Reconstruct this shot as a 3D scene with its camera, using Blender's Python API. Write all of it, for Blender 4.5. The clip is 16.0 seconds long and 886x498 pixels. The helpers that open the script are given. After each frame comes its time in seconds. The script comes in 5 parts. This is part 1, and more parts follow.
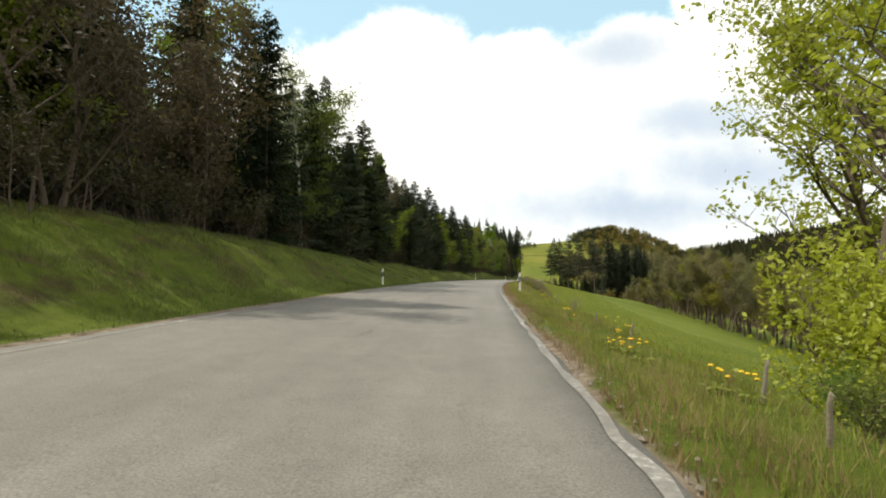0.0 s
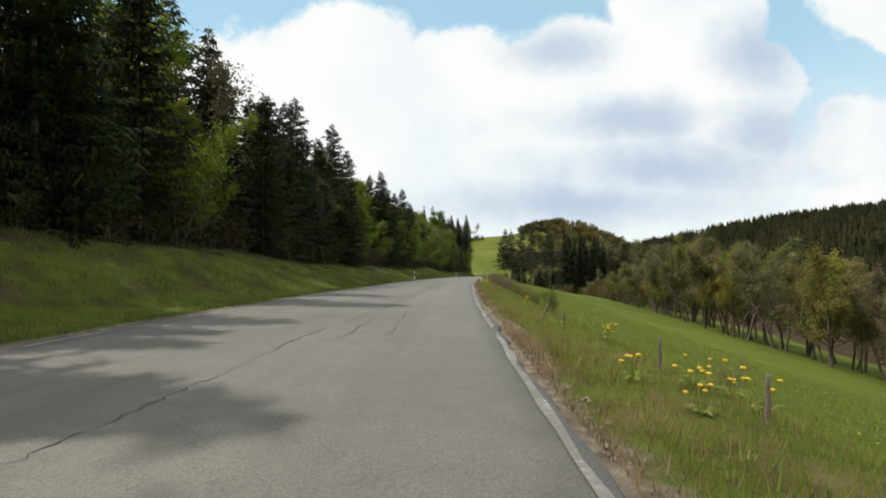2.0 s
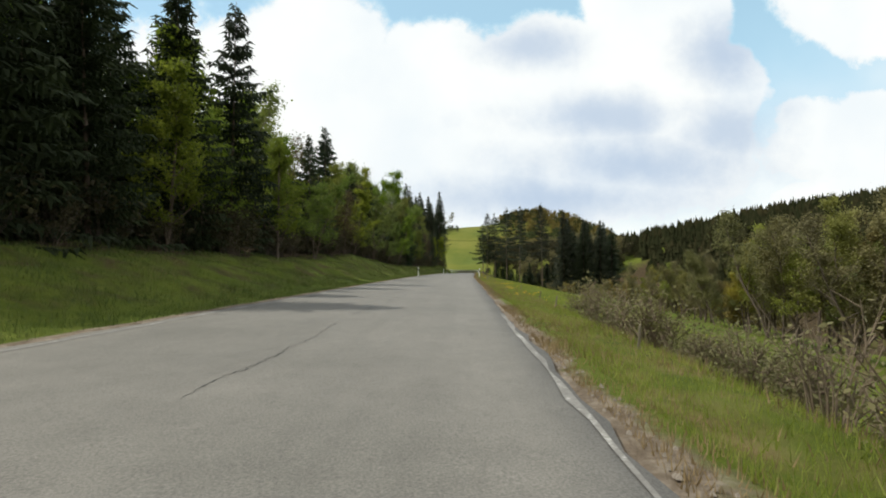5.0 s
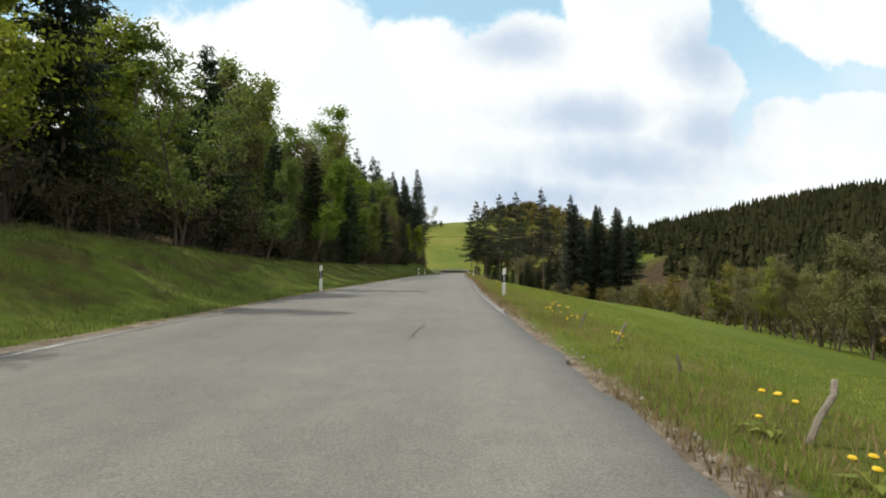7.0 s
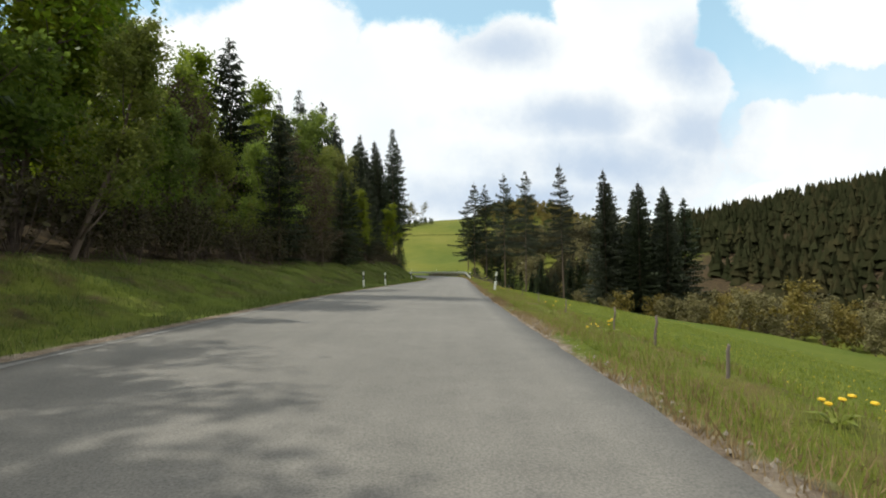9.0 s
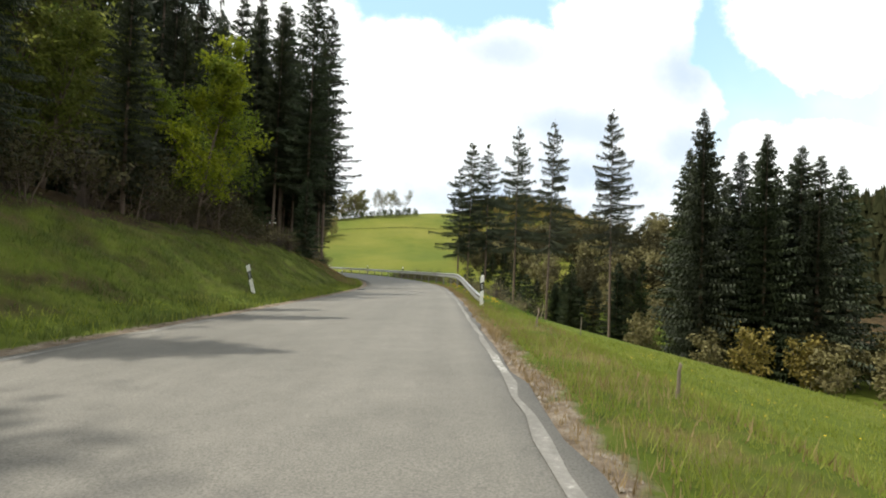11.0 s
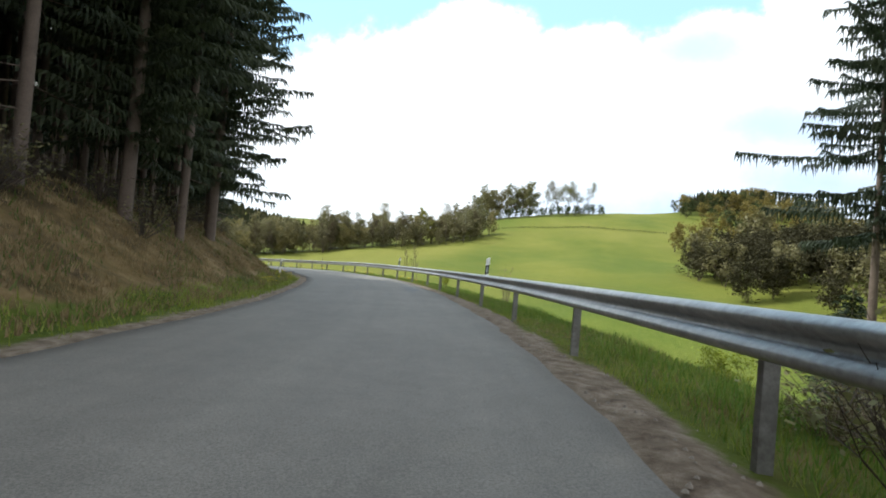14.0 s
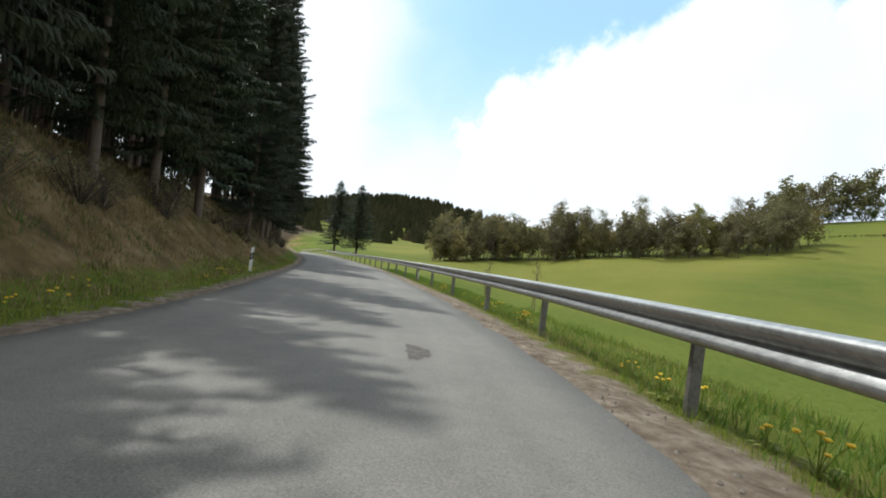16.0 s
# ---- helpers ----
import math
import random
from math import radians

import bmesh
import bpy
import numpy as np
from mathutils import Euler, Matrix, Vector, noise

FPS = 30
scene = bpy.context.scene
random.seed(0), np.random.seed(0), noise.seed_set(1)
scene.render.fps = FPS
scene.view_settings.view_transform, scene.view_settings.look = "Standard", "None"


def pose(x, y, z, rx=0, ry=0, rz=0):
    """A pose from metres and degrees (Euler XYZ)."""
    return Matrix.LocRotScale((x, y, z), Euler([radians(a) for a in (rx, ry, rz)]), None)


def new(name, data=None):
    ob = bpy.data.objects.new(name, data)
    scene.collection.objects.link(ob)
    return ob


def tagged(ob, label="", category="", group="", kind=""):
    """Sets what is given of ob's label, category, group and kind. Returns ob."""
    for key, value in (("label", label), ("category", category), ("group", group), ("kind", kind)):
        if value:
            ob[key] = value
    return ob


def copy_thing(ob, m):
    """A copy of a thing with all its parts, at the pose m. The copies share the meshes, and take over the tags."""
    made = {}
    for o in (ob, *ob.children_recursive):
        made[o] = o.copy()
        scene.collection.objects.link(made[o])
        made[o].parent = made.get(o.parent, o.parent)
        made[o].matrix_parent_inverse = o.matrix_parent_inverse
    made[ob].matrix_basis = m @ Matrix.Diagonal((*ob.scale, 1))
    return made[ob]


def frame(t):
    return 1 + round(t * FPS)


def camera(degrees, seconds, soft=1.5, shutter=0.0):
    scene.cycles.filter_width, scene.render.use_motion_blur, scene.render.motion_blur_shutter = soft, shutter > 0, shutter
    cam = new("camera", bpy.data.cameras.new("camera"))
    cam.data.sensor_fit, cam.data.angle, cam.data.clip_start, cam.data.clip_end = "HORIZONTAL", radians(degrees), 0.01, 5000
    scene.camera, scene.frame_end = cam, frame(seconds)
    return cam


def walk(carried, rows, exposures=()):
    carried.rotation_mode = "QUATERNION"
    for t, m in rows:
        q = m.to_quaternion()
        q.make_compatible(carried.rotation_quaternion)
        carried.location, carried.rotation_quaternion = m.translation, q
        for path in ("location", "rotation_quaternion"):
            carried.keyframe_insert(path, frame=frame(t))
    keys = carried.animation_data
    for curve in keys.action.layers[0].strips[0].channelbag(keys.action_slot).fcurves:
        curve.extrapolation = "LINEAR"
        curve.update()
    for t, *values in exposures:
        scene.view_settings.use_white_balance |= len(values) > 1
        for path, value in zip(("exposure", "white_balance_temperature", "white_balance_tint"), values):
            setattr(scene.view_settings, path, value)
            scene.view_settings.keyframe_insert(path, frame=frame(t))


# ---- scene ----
PATH = [
    (0.0, 0.00, 0.00, 1.00, 91.80, 0.00, 0.00),
    (0.5, 0.44, 7.06, 0.92, 91.70, 0.76, -1.78),
    (1.0, 1.07, 14.25, 0.82, 91.50, 1.23, -4.06),
    (1.5, 1.89, 21.63, 0.70, 91.18, 1.44, -7.56),
    (2.0, 2.83, 29.31, 0.55, 91.19, 0.60, -6.38),
    (2.5, 3.87, 37.32, 0.37, 91.09, 0.18, -5.70),
    (3.0, 5.08, 45.64, 0.17, 90.78, 1.16, -8.27),
    (3.5, 6.45, 54.27, -0.07, 90.68, 0.97, -8.57),
    (4.0, 7.97, 63.13, -0.33, 90.48, 0.49, -9.39),
    (4.8, 10.61, 77.48, -0.76, 90.44, 0.43, -9.55),
    (5.6, 13.44, 91.82, -1.21, 90.41, 0.38, -9.71),
    (6.5, 16.79, 108.00, -1.73, 90.37, 0.31, -9.90),
    (7.0, 18.70, 117.03, -2.03, 90.26, 0.66, -11.49),
    (7.5, 20.67, 126.22, -2.35, 90.37, 0.35, -11.19),
    (8.0, 22.79, 135.73, -2.68, 90.46, 0.57, -11.99),
    (8.5, 25.08, 145.63, -3.04, 90.46, 0.66, -11.69),
    (9.0, 27.52, 155.98, -3.43, 90.46, 0.99, -12.48),
    (9.8, 31.97, 174.08, -4.13, 90.47, 0.07, -12.87),
    (10.6, 37.28, 193.96, -4.93, 90.49, -1.68, -13.62),
    (11.5, 42.85, 214.82, -5.79, 90.50, -2.80, -14.10),
    (12.0, 45.34, 225.96, -6.25, 90.50, -4.60, -8.50),
    (12.5, 47.20, 237.29, -6.71, 90.30, -3.60, -6.30),
    (13.0, 48.26, 248.71, -7.16, 90.50, -4.50, -3.20),
    (13.5, 48.47, 260.10, -7.59, 90.40, -5.00, 2.70),
    (14.0, 47.72, 271.23, -7.98, 90.60, -4.70, 6.20),
    (14.5, 45.91, 281.87, -8.32, 90.30, -5.60, 12.80),
    (15.0, 42.99, 291.78, -8.61, 89.80, -6.10, 20.30),
    (15.5, 39.10, 300.89, -8.88, 89.70, -5.30, 25.60),
    (16.0, 34.38, 309.21, -9.12, 89.10, -6.80, 33.80),
]
LENS = 85.5
EXPOSURES = [(0.0, 0.2, 7000, 6), (0.6, -0.12, 6550, 6), (4.0, -0.10, 6500, 6), (6.5, -0.02, 6500, 6), (9.2, 0.0, 6500, 6), (11.4, 0.4, 6700, 6), (12.2, 0.5, 6300, 6),
             (12.9, 0.6, 6050, 6), (13.6, 0.58, 6000, 6), (14.5, 0.36, 5950, 6), (15.6, 0.25, 6000, 6), (16.0, 0.05, 6050, 6)]
cam = camera(LENS, 16.0, soft=1.9)
walk(cam, [(t, pose(x, y, z, a, b, c)) for t, x, y, z, a, b, c in PATH], EXPOSURES)

# ---- light ----
SUN_YAW, SUN_EL = 78.0, 54.0          # degrees to the left of +y, and above the horizon
world = bpy.data.worlds.new("sky")
scene.world = world
world.use_nodes = True


def nd(tree, kind, loc=None, **sets):
    n = tree.nodes.new(kind)
    for key, value in sets.items():
        n.inputs[key.replace("_", " ")].default_value = value
    return n


def build_sky():
    tr = world.node_tree
    tr.nodes.clear()
    lk = tr.links.new
    out = tr.nodes.new("ShaderNodeOutputWorld")
    sky = tr.nodes.new("ShaderNodeTexSky")
    sky.sky_type, sky.sun_disc = "NISHITA", False
    sky.sun_elevation, sky.sun_rotation = radians(SUN_EL), radians(-SUN_YAW)
    sky.dust_density, sky.ozone_density, sky.air_density = 0.2, 2.0, 1.0
    bg = nd(tr, "ShaderNodeBackground", Strength=0.15)
    lk(sky.outputs[0], bg.inputs[0])
    co = tr.nodes.new("ShaderNodeTexCoord")
    sep = tr.nodes.new("ShaderNodeSeparateXYZ")
    lk(co.outputs["Generated"], sep.inputs[0])

    def math_node(op, a, b):
        n = tr.nodes.new("ShaderNodeMath")
        n.operation = op
        for k, v in enumerate((a, b)):
            if isinstance(v, (int, float)):
                n.inputs[k].default_value = v
            else:
                lk(v, n.inputs[k])
        return n.outputs[0]
    def blend(f, a, c, kind="MIX"):
        n = tr.nodes.new("ShaderNodeMix")
        n.data_type, n.blend_type = "RGBA", kind
        for k, v in ((0, f), (6, a), (7, c)):
            if isinstance(v, (int, float)):
                n.inputs[k].default_value = v
            elif isinstance(v, tuple):
                n.inputs[k].default_value = (*v, 1)
            else:
                lk(v, n.inputs[k])
        return n.outputs[2]

    def ease(v, lo, hi, a=0.0, c=1.0):
        n = tr.nodes.new("ShaderNodeMapRange")
        n.interpolation_type = "SMOOTHSTEP"
        for k, q in enumerate((lo, hi, a, c)):
            n.inputs[1 + k].default_value = q
        lk(v, n.inputs[0])
        return n.outputs[0]

    def noise(vec, scale, detail, rough=0.55, twist=0.0):
        n = nd(tr, "ShaderNodeTexNoise", Scale=scale, Detail=detail, Roughness=rough, Distortion=twist)
        lk(vec, n.inputs["Vector"])
        return n.outputs[0]

    def dot(v):
        n = tr.nodes.new("ShaderNodeVectorMath")
        n.operation = "DOT_PRODUCT"
        n.inputs[1].default_value = v
        lk(co.outputs["Generated"], n.inputs[0])
        return n.outputs["Value"]
    # broken cloud over the whole sky
    up = math_node("ADD", math_node("MAXIMUM", sep.outputs[2], 0.0), 0.32)
    flat = tr.nodes.new("ShaderNodeCombineXYZ")
    lk(math_node("DIVIDE", sep.outputs[0], up), flat.inputs[0])
    lk(math_node("DIVIDE", sep.outputs[1], up), flat.inputs[1])
    big = noise(flat.outputs[0], 1.6, 9.0, 0.52, 0.15)
    wide_cover = ease(big, 0.30, 0.46, 0.75, 1.0)
    # the heap clouds over the valley, laid out round the line of the road
    yaw, tilt = radians(CLOUD_YAW), radians(0.7)
    ahead = Vector((math.sin(yaw) * math.cos(tilt), math.cos(yaw) * math.cos(tilt), math.sin(tilt)))
    side = Vector((math.cos(yaw), -math.sin(yaw), 0))
    fwd = math_node("MAXIMUM", dot(ahead), 0.05)
    plane = tr.nodes.new("ShaderNodeCombineXYZ")
    lk(math_node("DIVIDE", dot(side), fwd), plane.inputs[0])
    lk(math_node("DIVIDE", dot(side.cross(ahead)), fwd), plane.inputs[1])
    lumps = noise(plane.outputs[0], 5.5, 10.0, 0.62)
    wisps = noise(plane.outputs[0], 2.2, 5.0, 0.5)

    def heap(rows):
        """The highest of some soft round lumps (x, y, half width, half height)."""
        top = -3.0
        for x, y, rx, ry in rows:
            off = tr.nodes.new("ShaderNodeVectorMath")
            off.operation = "MULTIPLY_ADD"
            off.inputs[1].default_value, off.inputs[2].default_value = (1 / rx, 1 / ry, 0), (-x / rx, -y / ry, 0)
            lk(plane.outputs[0], off.inputs[0])
            ln = tr.nodes.new("ShaderNodeVectorMath")
            ln.operation = "LENGTH"
            lk(off.outputs[0], ln.inputs[0])
            top = math_node("MAXIMUM", math_node("SUBTRACT", 1.0, ln.outputs["Value"]), top)
        return top
    white = heap(CLOUDS)
    ragged = math_node("ADD", white, math_node("MULTIPLY", math_node("SUBTRACT", lumps, 0.5), 1.1))
    cover = ease(ragged, -0.06, 0.17, 0.56, 1.0)
    haze = ease(math_node("ADD", sep.outputs[2], math_node("MULTIPLY", wisps, -0.25)), -0.02, 0.32, 0.92, 0.56)
    cover = math_node("MAXIMUM", cover, haze)
    grey = math_node("ADD", heap(GREY_BASES), math_node("MULTIPLY", math_node("SUBTRACT", lumps, 0.5), 2.4))
    body = blend(ease(grey, -0.6, 1.1), (1.0, 1.0, 1.0), (0.60, 0.68, 0.81))
    body = blend(1.0, body, blend(ease(wisps, 0.34, 0.58), (0.88, 0.92, 0.97), (1.0, 1.0, 1.0)), "MULTIPLY")
    here = ease(fwd, 0.50, 0.72)
    cover = blend(here, wide_cover, cover)
    body = blend(here, (1.0, 1.0, 1.0), body)
    # thin cloud lets the blue through
    body = blend(ease(cover, 0.55, 1.0), (0.60, 0.90, 1.05), body)
    cloud = nd(tr, "ShaderNodeBackground", Strength=1.08)
    lk(body, cloud.inputs[0])
    mix = tr.nodes.new("ShaderNodeMixShader")
    lk(cover, mix.inputs[0])
    lk(bg.outputs[0], mix.inputs[1])
    lk(cloud.outputs[0], mix.inputs[2])
    lk(mix.outputs[0], out.inputs[0])


CLOUD_YAW = 8.6                        # degrees to the right of +y
CLOUDS = [(0.92, 0.52, 0.23, 0.15), (0.46, 0.44, 0.17, 0.17), (0.53, 0.53, 0.11, 0.12), (0.57, 0.33, 0.15, 0.11), (0.26, 0.36, 0.24, 0.13), (0.0, 0.36, 0.18, 0.12), (-0.26, 0.40, 0.20, 0.14),
          (0.15, 0.20, 0.62, 0.20), (-0.40, 0.20, 0.55, 0.30), (0.55, 0.20, 0.12, 0.06), (0.86, 0.09, 0.18, 0.05), (0.95, 0.22, 0.30, 0.11)]
GREY_BASES = [(0.36, 0.27, 0.22, 0.05), (0.44, 0.17, 0.28, 0.07), (0.62, 0.24, 0.14, 0.07), (0.25, 0.10, 0.36, 0.05), (0.60, 0.40, 0.10, 0.08), (0.2, 0.42, 0.12, 0.05)]
build_sky()
sun = new("sun", bpy.data.lights.new("sun", "SUN"))
sun.data.energy, sun.data.angle, sun.data.color = 4.0, radians(0.6), (1.0, 0.95, 0.86)
sun.matrix_world = pose(0, 0, 60, 90 - SUN_EL, 0, 180 + SUN_YAW)
scene.view_settings.exposure = 0.0

# ---- the road's line ----
rng = np.random.default_rng(7)
EDGE_T = [0, .5, 1, 1.5, 2, 2.5, 3, 3.5, 4, 6.5, 7, 7.5, 8, 8.5, 9, 11.5, 12, 12.5, 13, 13.5, 14, 14.5, 15, 15.5, 16]
EDGE_D = [1.0, 1.02, 1.02, .84, .8, .82, .8, .9, .82, 1.22, 1.24, 1.3, 1.24, 1.42, 1.5, .62, .74, 1.16, 1.08, 1.26, 1.26, 1.62, 1.9, 2.42, 1.53]
EYE = 1.0                              # the camera's height over the road


def smooth(v, n):
    k = np.hanning(2 * n + 3)[1:-1]
    k /= k.sum()
    return np.convolve(np.pad(v, n, mode="edge"), k, "valid")


def glide(t, ts, vs):
    """Smooth values between the given ones."""
    m = np.gradient(vs, ts)
    i = np.clip(np.searchsorted(ts, t, side="right") - 1, 0, len(ts) - 2)
    h = ts[i + 1] - ts[i]
    q = (t - ts[i]) / h
    return (2 * q ** 3 - 3 * q ** 2 + 1) * vs[i] + (q ** 3 - 2 * q ** 2 + q) * h * m[i] + (3 * q ** 2 - 2 * q ** 3) * vs[i + 1] + (q ** 3 - q ** 2) * h * m[i + 1]


def road_line():
    """The right-hand edge of the road as points 0.5 m apart, from 90 m behind the start to 260 m past the end."""
    rows = np.array(PATH)
    tt = np.arange(0, 16.01, 0.05)
    xs, ys, zs = (glide(tt, rows[:, 0], rows[:, k]) for k in (1, 2, 3))
    xs, ys, zs = smooth(xs, 3), smooth(ys, 3), smooth(zs, 3) - EYE
    dx, dy = np.gradient(xs), np.gradient(ys)
    ln = np.hypot(dx, dy)
    off = smooth(np.interp(tt, EDGE_T, EDGE_D), 4)
    ex, ey = xs + off * dy / ln, ys - off * dx / ln
    h0 = math.atan2(ey[14] - ey[0], ex[14] - ex[0])
    back = np.arange(-90, 0, 0.5)
    px, py, pz = list(ex[0] + back * math.cos(h0)), list(ey[0] + back * math.sin(h0)), list(zs[0] - back * 0.004)
    px += list(ex); py += list(ey); pz += list(zs)
    h, x, y, z = math.atan2(ey[-1] - ey[-12], ex[-1] - ex[-12]), ex[-1], ey[-1], zs[-1]
    for k in range(520):
        h += radians(0.91 if k < 24 else 0.15) * 0.5 if k < 120 else 0
        x, y = x + 0.5 * math.cos(h), y + 0.5 * math.sin(h)
        px.append(x); py.append(y); z -= 0.5 * 0.044
        pz.append(z)
    p = np.array([px, py, pz]).T
    s = np.concatenate([[0], np.cumsum(np.hypot(*np.diff(p[:, :2], axis=0).T))])
    even = np.arange(0, s[-1], 0.5)
    return np.stack([np.interp(even, s, p[:, k]) for k in range(3)], 1), 90.0, s


LINE, S_START, _ = road_line()
LINE[:, 0], LINE[:, 1], LINE[:, 2] = smooth(LINE[:, 0], 6), smooth(LINE[:, 1], 6), smooth(LINE[:, 2], 10)
NS = len(LINE)
TAN = np.gradient(LINE[:, :2], axis=0)
TAN /= np.linalg.norm(TAN, axis=1)[:, None]
RIGHT = np.stack([TAN[:, 1], -TAN[:, 0]], 1)
SS = np.arange(NS) * 0.5 - S_START     # 0 where the walk begins


def s_of_time(t):
    rows = np.array(PATH)
    x, y = np.interp(t, rows[:, 0], rows[:, 1]), np.interp(t, rows[:, 0], rows[:, 2])
    return SS[np.argmin((LINE[:, 0] - x) ** 2 + (LINE[:, 1] - y) ** 2)]


S_BEND = s_of_time(11.5)               # from here on the road bends to the left
S_END = s_of_time(16.0)


def width_at(s):
    return np.interp(s, [S_BEND - 40, S_BEND], [5.9, 5.4])


def fall_at(s):
    return np.interp(s, [-60, S_BEND - 45, S_BEND + 15, S_END + 90], [-0.028, -0.028, 0.04, 0.02])


def near_road(x, y):
    """s, and the distance u to the right of the road's right edge, for arrays of places."""
    x, y = np.asarray(x, float), np.asarray(y, float)
    s, u = np.empty(x.shape), np.empty(x.shape)
    flat_x, flat_y, fs, fu = x.ravel(), y.ravel(), s.ravel(), u.ravel()
    step = LINE[::4]
    for a in range(0, len(flat_x), 4000):
        b = slice(a, a + 4000)
        d = (flat_x[b, None] - step[None, :, 0]) ** 2 + (flat_y[b, None] - step[None, :, 1]) ** 2
        i = np.argmin(d, 1) * 4
        best, bd = i.copy(), np.full(len(i), 1e18)
        for o in range(-4, 5):
            j = np.clip(i + o, 0, NS - 1)
            dd = (flat_x[b] - LINE[j, 0]) ** 2 + (flat_y[b] - LINE[j, 1]) ** 2
            best, bd = np.where(dd < bd, j, best), np.minimum(dd, bd)
        ax, ay = flat_x[b] - LINE[best, 0], flat_y[b] - LINE[best, 1]
        along = ax * TAN[best, 0] + ay * TAN[best, 1]
        side = np.sign(ax * RIGHT[best, 0] + ay * RIGHT[best, 1] + 1e-9)
        fs[b] = SS[best] + np.clip(along, -0.25, 0.25)
        fu[b] = side * np.sqrt(np.maximum((ax ** 2 + ay ** 2) - np.clip(along, -0.25, 0.25) ** 2, 0))
    return fs.reshape(x.shape), fu.reshape(x.shape)


def at_road(s, u):
    """The place beside the road: s along it, u to the right of its right edge."""
    i = np.clip((np.asarray(s) + S_START) * 2, 0, NS - 1)
    k = np.arange(NS)
    px, py = np.interp(i, k, LINE[:, 0]), np.interp(i, k, LINE[:, 1])
    return px + np.interp(i, k, RIGHT[:, 0]) * u, py + np.interp(i, k, RIGHT[:, 1]) * u


def road_z(s):
    return np.interp(s, SS, LINE[:, 2])


def waves(x, y, size, seed):
    """A cheap smooth unevenness of about -1 to 1."""
    r = np.random.default_rng(seed)
    v = 0
    for k in range(6):
        a, f, p = r.uniform(0, 6.28), r.uniform(0.6, 1.7) / size, r.uniform(0, 6.28)
        v = v + np.sin((x * math.cos(a) + y * math.sin(a)) * f * 6.28 + p) / 2.6
    return v


def step01(v, a, b):
    q = np.clip((v - a) / (b - a), 0, 1)
    return q * q * (3 - 2 * q)


def ground_z(x, y):
    s, u = near_road(x, y)
    zr = road_z(s)
    w = width_at(s)
    bend = step01(s, S_BEND - 45, S_BEND + 10)
    # to the right: a verge, the meadow's slope, the valley's floor and the wooded hill across it
    dr = np.maximum(u, 0)
    bend_r = step01(s, S_BEND + 5, S_BEND + 50)
    drop = 0.04 + 0.08 * step01(dr, 0.3, 1.3) + 0.62 * step01(dr - 0.9 * bend_r, 1.3, 4.4) + np.maximum(dr - 1.6 - 1.2 * bend_r, 0) * (np.interp(s, [0, 60, S_BEND - 50], [0.28, 0.27, 0.20]) * (1 - bend_r) + 0.36 * bend_r)
    zm = zr - drop
    floor = np.interp(y, [0, 280, 335], [-21, -20, -15.0])
    zright = floor + np.logaddexp(0, (zm - floor) * 1.6) / 1.6 + 0.25 * waves(x, y, 30, 3) * step01(dr, 10, 40)
    hill = np.maximum(dr - 78, 0)
    ridge = 54 * (1 - np.exp(-hill / 105)) * (1 - step01(y, 290, 440))
    zright = zright + ridge
    # to the left: the bank and the wooded slope
    v = np.maximum(-u - w, 0)
    zl = zr - fall_at(s) * w
    rise = np.interp(s, BANK_S, BANK_H) * step01(v, 0.8, 5.5) * (1 - bend) + bend * np.interp(s, [300, 324], [2.4, 3.4]) * step01(v, 0.9, 6.2)
    zleft = zl - 0.05 * step01(v, 0, 0.7) + rise + np.maximum(v - 5, 0) * (0.16 + 0.10 * bend) * np.exp(-np.maximum(v - 5, 0) / 160)
    zleft = zleft + 0.10 * waves(x, y, 3.1, 5) * step01(v, 1, 3) + 0.5 * waves(x, y, 17, 6) * step01(v, 6, 14)
    past = step01(s, S_END + 35, S_END + 120)
    zleft = zleft * (1 - past * step01(v, 4, 40) * 0.6) + past * step01(v, 4, 40) * 0.6 * -15.0
    zroad = zr + fall_at(s) * u - 0.10
    z = np.where(u > 0, zright, np.where(u > -w, zroad, zleft))
    # the green hill ahead, and the far heights
    far = step01(dr, 25, 70) * (u > 0)
    gx, gy = x - 100, y - 580
    z = z + far * 37 * np.exp(-(gx / 130) ** 2 - (gy / 130) ** 2)
    kx, ky = x - 232, y - 610
    z = z + far * 38 * np.exp(-(kx / 80) ** 2 - (ky / 80) ** 2)
    mx, my = x + 530, y - 1000
    z = z + 36 * np.exp(-(mx / 150) ** 2 - (my / 260) ** 2)
    dist = np.hypot(x - 20, y - 200)
    z = z + step01(dist, 420, 1500) * (40 + 25 * waves(x, y, 900, 9))
    return z


BANK_S = [-40, 15, 27, 36, 48, 62, 112, 126, 134, 146, 220]      # the bank's height along the road
BANK_H = [2.1, 2.25, 2.05, 1.65, 1.75, 1.3, 1.35, 2.0, 1.7, 1.25, 1.25]

# ---- materials ----


